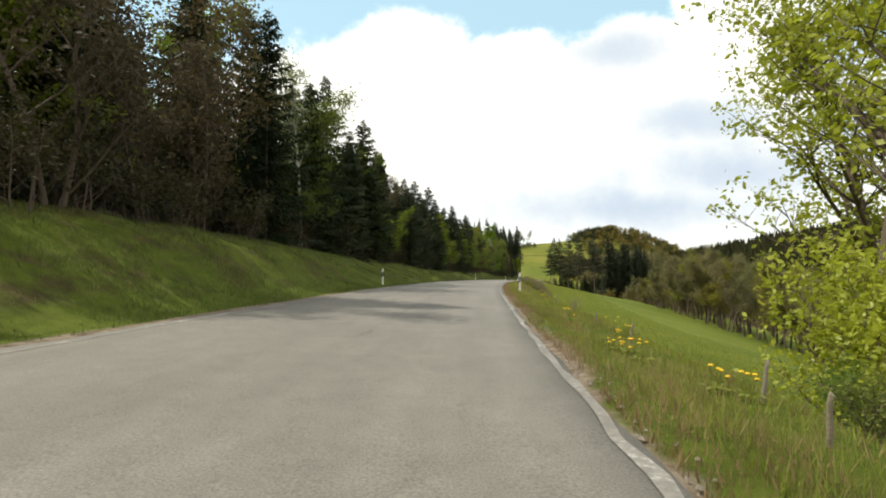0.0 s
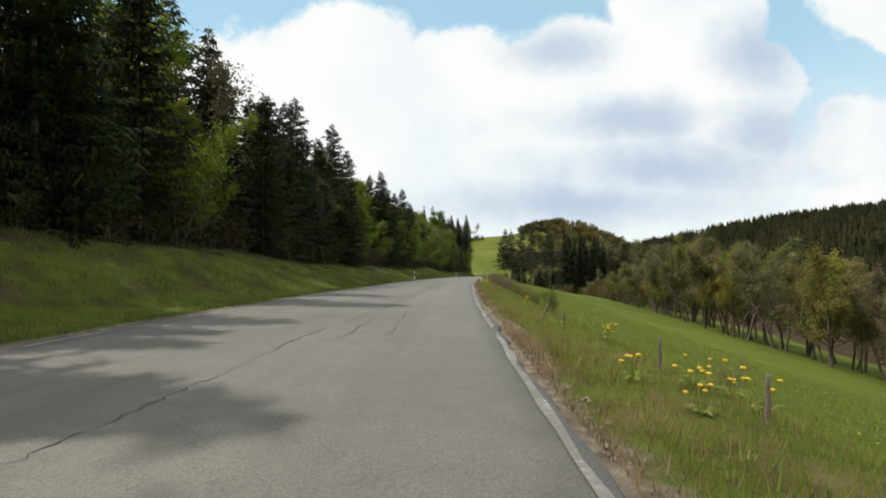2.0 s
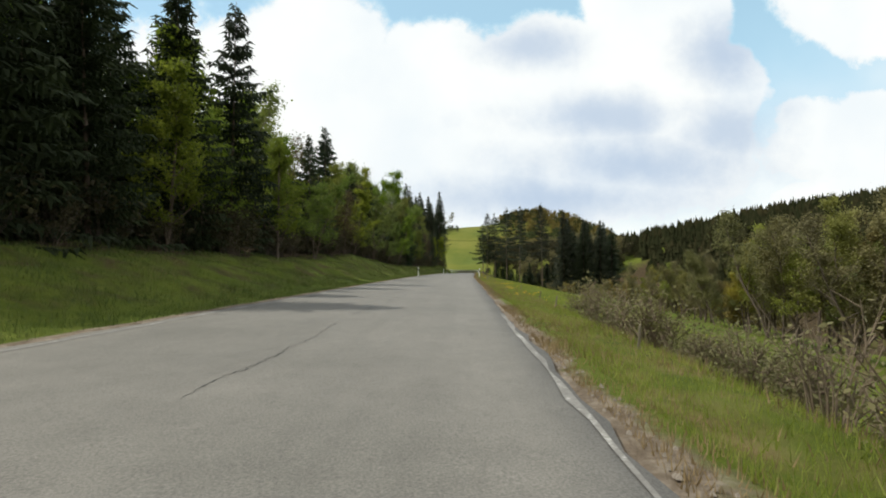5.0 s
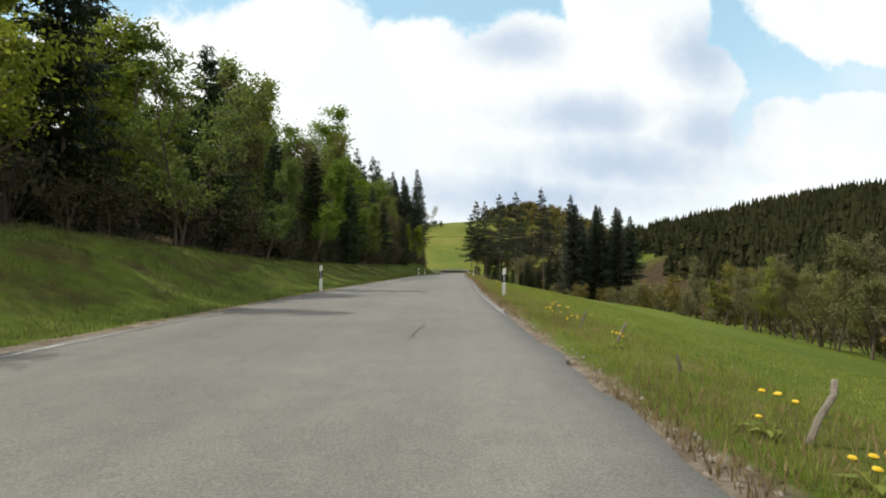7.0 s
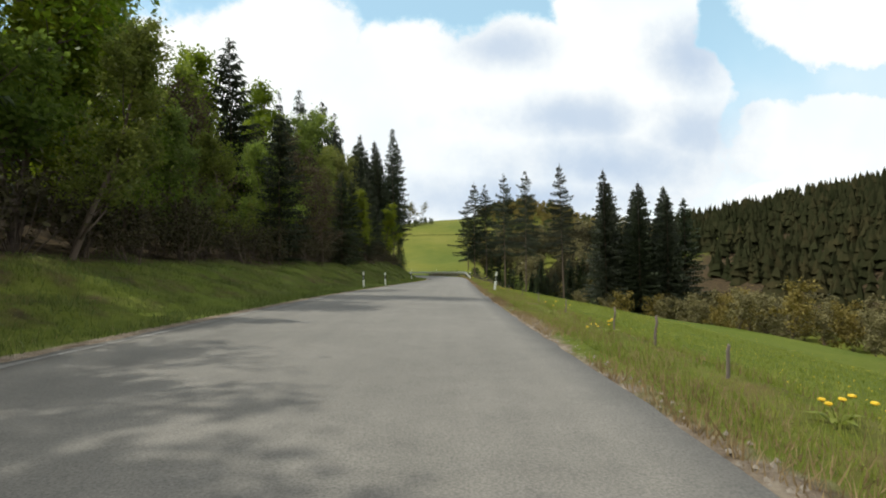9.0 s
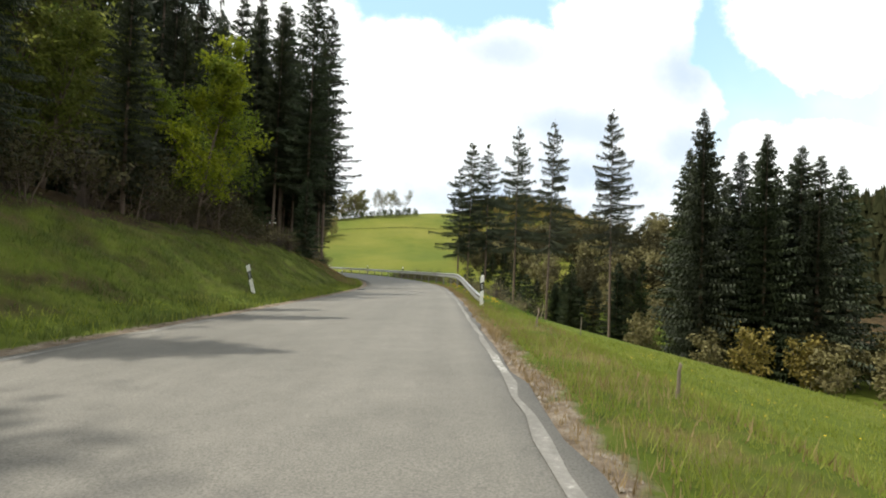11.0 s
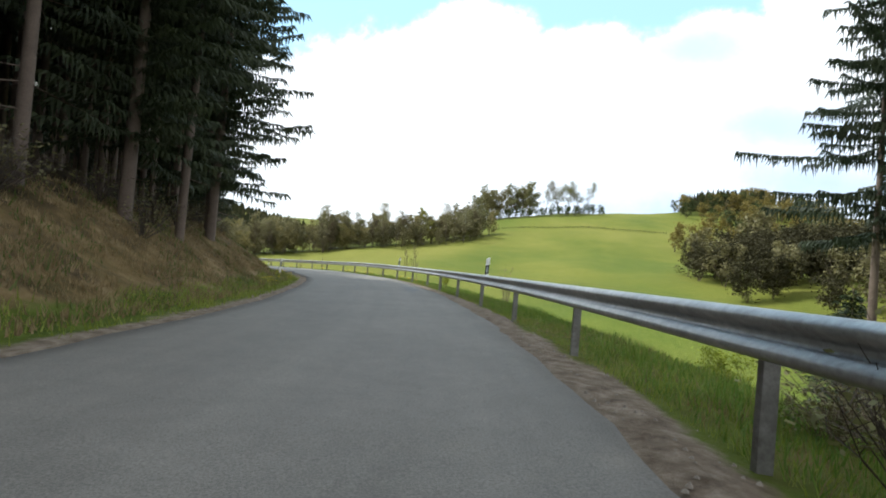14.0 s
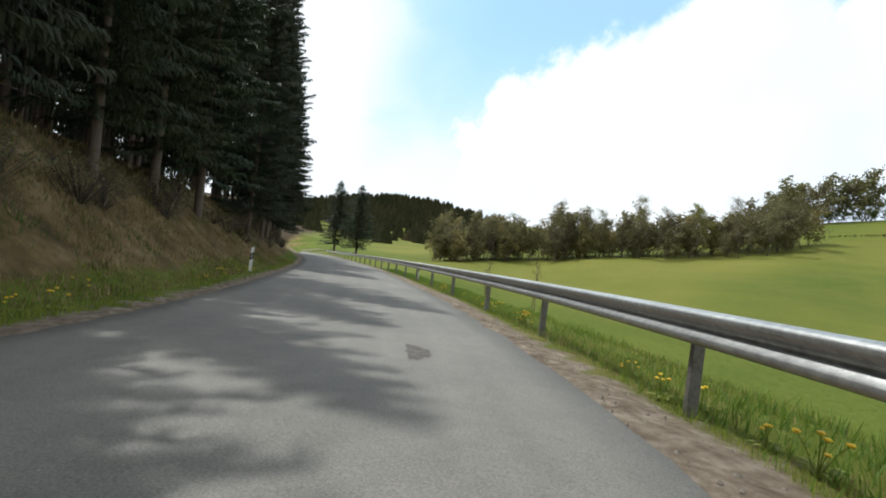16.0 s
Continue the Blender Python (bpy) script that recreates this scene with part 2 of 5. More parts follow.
def material(name, base, rough=0.8, metal=0.0, colours=None, scale=3.0, fine=40.0, bump=0.3, bump_scale=60.0, vary=0.0, trans=0.0, coords="Object", gloss=0.5):
    m = bpy.data.materials.new(name)
    m.use_nodes = True
    tr = m.node_tree
    lk = tr.links.new
    b = tr.nodes["Principled BSDF"]
    b.inputs["Roughness"].default_value, b.inputs["Metallic"].default_value = rough, metal
    b.inputs["Specular IOR Level"].default_value = gloss
    co = tr.nodes.new("ShaderNodeTexCoord")
    n1 = nd(tr, "ShaderNodeTexNoise", Scale=scale, Detail=5.0, Roughness=0.6)
    n2 = nd(tr, "ShaderNodeTexNoise", Scale=fine, Detail=4.0, Roughness=0.65)
    lk(co.outputs[coords], n1.inputs["Vector"])
    lk(co.outputs[coords], n2.inputs["Vector"])
    mixf = nd(tr, "ShaderNodeMix")
    mixf.inputs[0].default_value = 0.5
    lk(n1.outputs[0], mixf.inputs[2])
    lk(n2.outputs[0], mixf.inputs[3])
    ramp = tr.nodes.new("ShaderNodeValToRGB")
    cols = colours or [tuple(c * 0.75 for c in base), base, tuple(min(1, c * 1.2) for c in base)]
    el = ramp.color_ramp.elements
    while len(el) < len(cols):
        el.new(0.5)
    for k, c in enumerate(cols):
        el[k].position = 0.34 + 0.32 * k / max(1, len(cols) - 1)
        el[k].color = (*c, 1)
    lk(mixf.outputs[0], ramp.inputs[0])
    col = ramp.outputs[0]
    if vary:
        info = tr.nodes.new("ShaderNodeObjectInfo")
        hsv = tr.nodes.new("ShaderNodeHueSaturation")
        for k, (lo, hi) in enumerate(((0.5 - 0.055 * vary, 0.5 + 0.035 * vary), (1 - 0.25 * vary, 1 + 0.15 * vary), (1 - 0.35 * vary, 1 + 0.35 * vary))):
            mr = tr.nodes.new("ShaderNodeMapRange")
            mr.inputs[3].default_value, mr.inputs[4].default_value = lo, hi
            mul = tr.nodes.new("ShaderNodeMath")
            mul.operation = "FRACT"
            m3 = tr.nodes.new("ShaderNodeMath")
            m3.operation, m3.inputs[1].default_value = "MULTIPLY", (1.0, 7.31, 3.77)[k]
            lk(info.outputs["Random"], m3.inputs[0])
            lk(m3.outputs[0], mul.inputs[0])
            lk(mul.outputs[0], mr.inputs[0])
            lk(mr.outputs[0], hsv.inputs[k])
        lk(col, hsv.inputs["Color"])
        col = hsv.outputs[0]
    lk(col, b.inputs["Base Color"])
    if bump:
        n3 = nd(tr, "ShaderNodeTexNoise", Scale=bump_scale, Detail=3.0)
        lk(co.outputs[coords], n3.inputs["Vector"])
        bp = nd(tr, "ShaderNodeBump", Strength=bump, Distance=0.02)
        lk(n3.outputs[0], bp.inputs["Height"])
        lk(bp.outputs[0], b.inputs["Normal"])
    if trans:
        t2 = tr.nodes.new("ShaderNodeBsdfTranslucent")
        lk(col, t2.inputs[0])
        mx = tr.nodes.new("ShaderNodeMixShader")
        mx.inputs[0].default_value = trans
        lk(b.outputs[0], mx.inputs[1])
        lk(t2.outputs[0], mx.inputs[2])
        lk(mx.outputs[0], tr.nodes["Material Output"].inputs[0])
    return m


M_NEEDLE = material("needles", (0.024, 0.038, 0.018), 0.6, colours=[(0.013, 0.021, 0.011), (0.030, 0.042, 0.019), (0.05, 0.064, 0.027)], scale=0.8, fine=9, bump=0, vary=0.6, trans=0.2, gloss=0.3)
M_YOUNG = material("young_needles", (0.014, 0.026, 0.011), 0.6, colours=[(0.013, 0.021, 0.011), (0.029, 0.044, 0.019), (0.053, 0.072, 0.028)], scale=0.8, fine=9, bump=0, vary=0.6, trans=0.15, gloss=0.15)
M_LEAF = material("spring_leaves", (0.12, 0.2, 0.02), 0.5, colours=[(0.078, 0.118, 0.015), (0.155, 0.205, 0.026), (0.26, 0.305, 0.05)], scale=0.7, fine=7, bump=0, vary=0.55, trans=0.65, gloss=0.2)
# darker copy of M_BUD: shade on hedges and bushes is put into the brown
M_SHADEBUD = material("brown_buds", (0.05, 0.048, 0.02), 0.8, colours=[(0.028, 0.028, 0.013), (0.050, 0.047, 0.021), (0.085, 0.078, 0.034)], scale=0.4, fine=5, bump=0, vary=0.2, trans=0.2, gloss=0.15)
M_BROWNBUD = material("brown_twig_buds", (0.085, 0.07, 0.03), 0.7, colours=[(0.055, 0.043, 0.022), (0.09, 0.072, 0.032), (0.14, 0.12, 0.045)], scale=0.5, fine=6, bump=0, vary=0.6, trans=0.3, gloss=0.2)
M_BUD = material("budding_leaves", (0.12, 0.11, 0.03), 0.6, colours=[(0.10, 0.093, 0.045), (0.165, 0.157, 0.065), (0.24, 0.228, 0.09)], scale=0.5, fine=6, bump=0, vary=0.35, trans=0.3, gloss=0.2)
M_COPSE = material("valley_leaves", (0.12, 0.16, 0.03), 0.6, colours=[(0.125, 0.132, 0.028), (0.20, 0.205, 0.042), (0.27, 0.265, 0.06)], scale=0.4, fine=4, bump=0, vary=1.0, trans=0.3, gloss=0.2)
M_FARLEAF = material("far_wood_leaves", (0.075, 0.09, 0.035), 0.9, colours=[(0.045, 0.058, 0.024), (0.068, 0.084, 0.034), (0.10, 0.118, 0.05)], scale=0.05, fine=0.6, bump=0, trans=0.2, gloss=0.05)
M_PALE = material("pale_birch_leaves", (0.22, 0.24, 0.10), 0.5, colours=[(0.14, 0.17, 0.06), (0.22, 0.25, 0.10), (0.3, 0.31, 0.15)], scale=0.7, fine=7, bump=0, vary=0.4, trans=0.4, gloss=0.2)
M_NEARLEAF = material("fresh_leaves", (0.2, 0.3, 0.03), 0.45, colours=[(0.23, 0.27, 0.02), (0.34, 0.38, 0.035), (0.44, 0.46, 0.07)], scale=0.9, fine=8, bump=0, trans=0.5)
M_FARNEEDLE = material("far_needles", (0.022, 0.026, 0.012), 0.9, colours=[(0.022, 0.027, 0.012), (0.038, 0.040, 0.019), (0.070, 0.058, 0.028)], scale=0.03, fine=0.2, bump=0, gloss=0.0, trans=0.3)
M_DARKTWIG = material("dark_twigs", (0.06, 0.045, 0.035), 0.9, scale=4, fine=30, bump=0.2)
M_BIRCH = material("birch_bark", (0.5, 0.48, 0.44), 0.8, colours=[(0.10, 0.09, 0.08), (0.45, 0.43, 0.40), (0.6, 0.58, 0.54)], scale=3, fine=14, bump=0.3)
M_BARK = material("bark", (0.10, 0.075, 0.055), 0.9, scale=4, fine=35, bump=0.6, bump_scale=25)
M_SPRUCE_BARK = material("spruce_bark", (0.125, 0.092, 0.071), 0.9, scale=4, fine=35, bump=0.6, bump_scale=25)
M_TWIG = material("dry_twigs", (0.16, 0.12, 0.08), 0.9, scale=4, fine=30, bump=0.2)
M_POST = material("white_plastic", (0.8, 0.8, 0.77), 0.45, colours=[(0.66, 0.65, 0.6), (0.8, 0.8, 0.77), (0.84, 0.84, 0.82)], scale=5, fine=40, bump=0.05)
M_BLACK = material("black_plastic", (0.015, 0.015, 0.016), 0.5, bump=0.05)
M_REFLECT = material("reflector", (0.55, 0.57, 0.6), 0.25, metal=0.3, fine=90, bump=0.1)
M_WOOD = material("weathered_wood", (0.19, 0.155, 0.12), 0.9, scale=6, fine=50, bump=0.6, bump_scale=40, vary=0.7)
M_ZINC = material("galvanised_steel", (0.36, 0.36, 0.36), 0.38, metal=0.75, colours=[(0.23, 0.23, 0.226), (0.36, 0.36, 0.355), (0.50, 0.50, 0.49)], scale=1.2, fine=14, bump=0.08)

# ---- mesh helpers ----


def mesh_object(name, verts, faces, mats, smooth_shade=False, index=None):
    me = bpy.data.meshes.new(name)
    me.from_pydata([tuple(v) for v in verts], [], faces)
    for m in mats:
        me.materials.append(m)
    if index is not None:
        me.polygons.foreach_set("material_index", index)
    if smooth_shade:
        me.polygons.foreach_set("use_smooth", [True] * len(me.polygons))
    me.update()
    return me


def part(name, bm, mat, parent=None, label=""):
    """Links a bmesh as one mesh object under a thing or a part."""
    me = bpy.data.meshes.new(name)
    bm.to_mesh(me)
    bm.free()
    me.materials.append(mat)
    ob = new(name, me)
    if parent:
        ob.parent = parent
    return tagged(ob, label)


def tube(verts, faces, pts, radii, sides=6):
    """Adds a tapered tube along the points to the lists."""
    base = len(verts)
    pts = [Vector(p) for p in pts]
    for i, p in enumerate(pts):
        d = (pts[min(i + 1, len(pts) - 1)] - pts[max(i - 1, 0)]).normalized()
        a = d.orthogonal().normalized()
        b = d.cross(a)
        for k in range(sides):
            w = 6.2832 * k / sides
            verts.append(p + (a * math.cos(w) + b * math.sin(w)) * radii[i])
    for i in range(len(pts) - 1):
        for k in range(sides):
            k2 = (k + 1) % sides
            faces.append((base + i * sides + k, base + i * sides + k2, base + (i + 1) * sides + k2, base + (i + 1) * sides + k))
    faces.append(tuple(base + (len(pts) - 1) * sides + k for k in range(sides)))


def box(bm, sx, sy, sz, m=None, bevel=0.0):
    r = bmesh.ops.create_cube(bm, size=1.0, matrix=(m or Matrix()) @ Matrix.Diagonal((sx, sy, sz, 1)))
    if bevel:
        edges = list({e for v in r["verts"] for e in v.link_edges})
        bmesh.ops.bevel(bm, geom=edges, offset=bevel, segments=2, affect="EDGES", profile=0.6)
    return r["verts"]

# ---- ground ----


def ground_material():
    m = bpy.data.materials.new("grassland")
    m.use_nodes = True
    tr = m.node_tree
    lk = tr.links.new
    b = tr.nodes["Principled BSDF"]
    b.inputs["Roughness"].default_value = 0.95
    b.inputs["Specular IOR Level"].default_value = 0.1
    co = tr.nodes.new("ShaderNodeTexCoord")
    zone = tr.nodes.new("ShaderNodeAttribute")
    zone.attribute_name = "zone"
    sep = tr.nodes.new("ShaderNodeSeparateColor")
    lk(zone.outputs["Color"], sep.inputs[0])

    def noise_col(scale, cols, detail=5.0, pos=(0.32, 0.68)):
        n = nd(tr, "ShaderNodeTexNoise", Scale=scale, Detail=detail, Roughness=0.65)
        lk(co.outputs["Object"], n.inputs["Vector"])
        r = tr.nodes.new("ShaderNodeValToRGB")
        el = r.color_ramp.elements
        while len(el) < len(cols):
            el.new(0.5)
        for k, c in enumerate(cols):
            el[k].position = pos[0] + (pos[1] - pos[0]) * k / (len(cols) - 1)
            el[k].color = (*c, 1)
        lk(n.outputs[0], r.inputs[0])
        return r.outputs[0], n.outputs[0]

    def mixed(f, a, c, kind="MIX"):
        n = tr.nodes.new("ShaderNodeMix")
        n.data_type, n.blend_type = "RGBA", kind
        if isinstance(f, float):
            n.inputs[0].default_value = f
        else:
            lk(f, n.inputs[0])
        lk(a, n.inputs[6])
        lk(c, n.inputs[7])
        return n.outputs[2]

    def ragged(mask, noise_out, lo=0.35, hi=0.6):
        ad = tr.nodes.new("ShaderNodeMath")
        ad.operation = "MULTIPLY_ADD"
        ad.inputs[1].default_value, ad.inputs[2].default_value = 0.9, -0.45
        lk(noise_out, ad.inputs[0])
        a2 = tr.nodes.new("ShaderNodeMath")
        lk(ad.outputs[0], a2.inputs[0])
        lk(mask, a2.inputs[1])
        mr = tr.nodes.new("ShaderNodeMapRange")
        mr.inputs[1].default_value, mr.inputs[2].default_value = lo, hi
        lk(a2.outputs[0], mr.inputs[0])
        return mr.outputs[0]

    wide, _ = noise_col(0.035, [(0.052, 0.076, 0.011), (0.098, 0.118, 0.016), (0.15, 0.152, 0.028)])
    fine, fn = noise_col(2.2, [(0.04, 0.064, 0.011), (0.09, 0.125, 0.016), (0.15, 0.17, 0.04)], 8.0)
    grass = mixed(0.5, wide, fine)
    dry, _ = noise_col(1.3, [(0.08, 0.066, 0.024), (0.165, 0.115, 0.050), (0.26, 0.19, 0.10)], 8.0)
    soil, sn = noise_col(5.0, [(0.11, 0.083, 0.058), (0.20, 0.158, 0.118), (0.31, 0.265, 0.21)], 9.0)
    litter_shade, ln = noise_col(1.7, [(0.02, 0.017, 0.010), (0.05, 0.036, 0.02), (0.085, 0.06, 0.03)], 8.0)
    _, rag = noise_col(0.9, [(0, 0, 0), (1, 1, 1)], 7.0)
    hay, _ = noise_col(0.018, [(0.075, 0.095, 0.016), (0.145, 0.14, 0.028), (0.20, 0.175, 0.045)], 9.0, (0.38, 0.62))
    field = tr.nodes.new("ShaderNodeAttribute")
    field.attribute_name = "field"
    grass = mixed(field.outputs["Fac"], grass, hay)
    c = mixed(ragged(sep.outputs[2], rag), grass, dry)
    c = mixed(ragged(sep.outputs[1], rag), c, litter_shade)
    _, rag2 = noise_col(3.0, [(0, 0, 0), (1, 1, 1)], 8.0)
    c = mixed(ragged(sep.outputs[0], rag2), c, soil)
    lk(c, b.inputs["Base Color"])
    n3 = nd(tr, "ShaderNodeTexNoise", Scale=9.0, Detail=8.0, Roughness=0.7)
    lk(co.outputs["Object"], n3.inputs["Vector"])
    bp = nd(tr, "ShaderNodeBump", Strength=0.8, Distance=0.12)
    lk(n3.outputs[0], bp.inputs["Height"])
    lk(bp.outputs[0], b.inputs["Normal"])
    return m


def growing(a, b, step, grow, limit):
    """Even steps from a to b, then steps that grow on both sides out to the limit."""
    v = list(np.arange(a, b + step / 2, step))
    d, x = step, v[-1]
    while x < limit:
        d *= grow
        x += d
        v.append(x)
    d, x = step, v[0]
    while x > -limit:
        d *= grow
        x -= d
        v.insert(0, x)
    return np.array(v)


GX, GY = growing(-20, 60, 0.5, 1.08, 2600), growing(-6, 345, 0.65, 1.08, 2600)
gx, gy = np.meshgrid(GX, GY)
gz = ground_z(gx, gy)


def build_ground():
    ny, nx = gx.shape
    me = bpy.data.meshes.new("ground")
    me.vertices.add(nx * ny)
    me.vertices.foreach_set("co", np.stack([gx, gy, gz], -1).ravel())
    i = (np.arange(ny - 1)[:, None] * nx + np.arange(nx - 1)[None, :]).ravel()
    quads = np.stack([i, i + 1, i + nx + 1, i + nx], 1).ravel()
    me.loops.add(len(quads))
    me.loops.foreach_set("vertex_index", quads)
    me.polygons.add(len(i))
    me.polygons.foreach_set("loop_start", np.arange(len(i)) * 4)
    me.polygons.foreach_set("use_smooth", np.ones(len(i), bool))
    me.update(calc_edges=True)
    s, u = near_road(gx, gy)
    v = -u - width_at(s)
    soil = np.where(u > -1, 1 - step01(u, -0.12 + 0.62 * step01(s, S_BEND + 30, S_BEND + 50) + 0.12 * waves(gx, gy, 7, 61), 0.52 + 0.48 * step01(s, S_BEND + 30, S_BEND + 50) + 0.12 * waves(gx, gy, 7, 61)), 0) + np.where(v > -1, (1 - step01(v, 0.2, 0.9)) * 0.9, 0) * (u < -2)
    soil = np.clip(soil, 0, 1)
    # forest floor; the 0.40 on the open bank paints tree shade into its colour
    wood = np.maximum(step01(v, 4.0, 7.0), 0.40 * step01(v, 0.8, 2.0)) + (u > 0) * step01(u, 62, 80) * (1 - step01(gy, 270, 330)) * (np.hypot(gx, gy) < 700)
    # the 0.33 on the near bank paints sun flecks along with dry grass
    dry = step01(s, S_BEND + 16, S_BEND + 46) * step01(v, 1.2, 2.5) + 0.33 * step01(v, 1.0, 2.5) * (s < S_BEND) + 0.42 * step01(u, 0.1, 0.5) * (1 - step01(u, 1.2, 3.2))
    col = np.stack([soil, np.clip(wood, 0, 1), np.clip(dry, 0, 1), np.ones_like(soil)], -1)
    at = me.color_attributes.new("zone", "FLOAT_COLOR", "POINT")
    at.data.foreach_set("color", col.astype(np.float32).ravel())
    hay = me.attributes.new("field", "FLOAT", "POINT")
    hay.data.foreach_set("value", (step01(gy + 0.25 * gx, 345, 375) * step01(u, 14, 30) * 0.5).astype(np.float32).ravel())
    me.materials.append(ground_material())
    tagged(new("ground", me), "rolling spring meadow with a grassy roadside bank and forest floor", "ground", kind="structure")


build_ground()


def ground_at(x, y):
    return float(ground_z(np.array([float(x)]), np.array([float(y)]))[0])


# ---- road ----


def asphalt():
    m = bpy.data.materials.new("worn_asphalt")
    m.use_nodes = True
    tr = m.node_tree
    lk = tr.links.new
    b = tr.nodes["Principled BSDF"]
    b.inputs["Roughness"].default_value = 0.78
    co = tr.nodes.new("ShaderNodeTexCoord")

    def ns(scale, detail, vec=None):
        n = nd(tr, "ShaderNodeTexNoise", Scale=scale, Detail=detail, Roughness=0.6)
        lk(vec or co.outputs["Object"], n.inputs["Vector"])
        return n.outputs[0]

    def ramp(f, a, c, lo, hi):
        r = tr.nodes.new("ShaderNodeValToRGB")
        r.color_ramp.elements[0].position, r.color_ramp.elements[0].color = lo, (*a, 1)
        r.color_ramp.elements[1].position, r.color_ramp.elements[1].color = hi, (*c, 1)
        lk(f, r.inputs[0])
        return r.outputs[0]

    def mul(a, c, f=1.0):
        n = tr.nodes.new("ShaderNodeMix")
        n.data_type, n.blend_type = "RGBA", "MULTIPLY"
        n.inputs[0].default_value = f
        lk(a, n.inputs[6])
        lk(c, n.inputs[7])
        return n.outputs[2]
    uv = tr.nodes.new("ShaderNodeUVMap")
    uv.uv_map = "along"
    mp = nd(tr, "ShaderNodeMapping", Scale=(1.6, 0.03, 1.0))
    lk(uv.outputs[0], mp.inputs["Vector"])
    base = ramp(ns(0.45, 6), (0.140, 0.131, 0.114), (0.172, 0.160, 0.140), 0.35, 0.65)
    streak = ramp(ns(1.0, 4, mp.outputs[0]), (0.9, 0.9, 0.9), (1.05, 1.05, 1.05), 0.35, 0.65)
    grit = ramp(ns(70, 3), (0.6, 0.6, 0.6), (1.25, 1.25, 1.25), 0.3, 0.7)
    blot = ramp(ns(3.5, 6), (0.92, 0.92, 0.92), (1.04, 1.04, 1.04), 0.35, 0.6)
    c = mul(mul(mul(base, streak), grit), blot)
    lk(c, b.inputs["Base Color"])
    bp = nd(tr, "ShaderNodeBump", Strength=0.5, Distance=0.008)
    lk(ns(120, 2), bp.inputs["Height"])
    lk(bp.outputs[0], b.inputs["Normal"])
    return m


M_ROAD = asphalt()


def worn_paint():
    m = material("worn_road_paint", (0.4, 0.4, 0.38), 0.8, colours=[(0.13, 0.122, 0.11), (0.15, 0.142, 0.13), (0.20, 0.19, 0.175), (0.46, 0.45, 0.42)], scale=1.6, fine=18, bump=0.3, bump_scale=90)
    return m


M_PAINT = worn_paint()
M_CRACK = material("crack_filler", (0.03, 0.028, 0.026), 0.7, fine=60, bump=0.4)


def road_surface(s, u):
    """The height of the road at s, u (u negative: on the road)."""
    return road_z(s) + fall_at(s) * u + 0.012 * np.sin(s * 0.9 + u * 2) * 0.4


def ribbon(name, ss, u0, u1, lift, mat, label, cols=2, thick=0.0, wob=0.0, kind="structure"):
    """A strip on the road between two lines u0 and u1 (numbers or arrays)."""
    n = len(ss)
    u0, u1 = np.broadcast_to(u0, (n,)), np.broadcast_to(u1, (n,))
    verts, faces, uvs = [], [], []
    for k in range(cols):
        f = k / (cols - 1)
        u = u0 * (1 - f) + u1 * f
        if wob and k in (0, cols - 1):
            u = u + wob * np.random.default_rng(int(abs(u1[0]) * 997) + k).normal(size=n)
        x, y = at_road(ss, u)
        z = road_surface(ss, u) + lift
        verts += list(zip(x, y, z))
        uvs += list(zip(u, ss))
    if thick:
        for k in (0, cols - 1):
            for v in verts[k * n:(k + 1) * n]:
                verts.append((v[0], v[1], v[2] - thick))
            uvs += uvs[k * n:(k + 1) * n]
    for k in range(cols - 1):
        for i in range(n - 1):
            a = k * n + i
            faces.append((a, a + n, a + n + 1, a + 1))
    if thick:
        for i in range(n - 1):
            a, b = i, cols * n + i
            faces.append((a, a + 1, b + 1, b))
            a, b = (cols - 1) * n + i, (cols + 1) * n + i
            faces.append((a, b, b + 1, a + 1))
    me = mesh_object(name, verts, faces, [mat], True)
    lay = me.uv_layers.new(name="along")
    idx = np.empty(len(me.loops), int)
    me.loops.foreach_get("vertex_index", idx)
    lay.data.foreach_set("uv", np.array(uvs)[idx].ravel())
    return tagged(new(name, me), label, "", kind=kind)


ALL_S = SS[10:-10]
tagged(ribbon("road", ALL_S, -width_at(ALL_S), np.where(ALL_S < S_BEND - 20, -0.05, 0.0) + 0.025 * np.sin(ALL_S * 0.7) * np.sin(ALL_S * 0.19), 0.0, M_ROAD, "worn grey asphalt country road with cracks and patches", cols=13, thick=0.25, wob=0.03), category="road")

# ---- trees ----
LITTLE = random.Random(3)


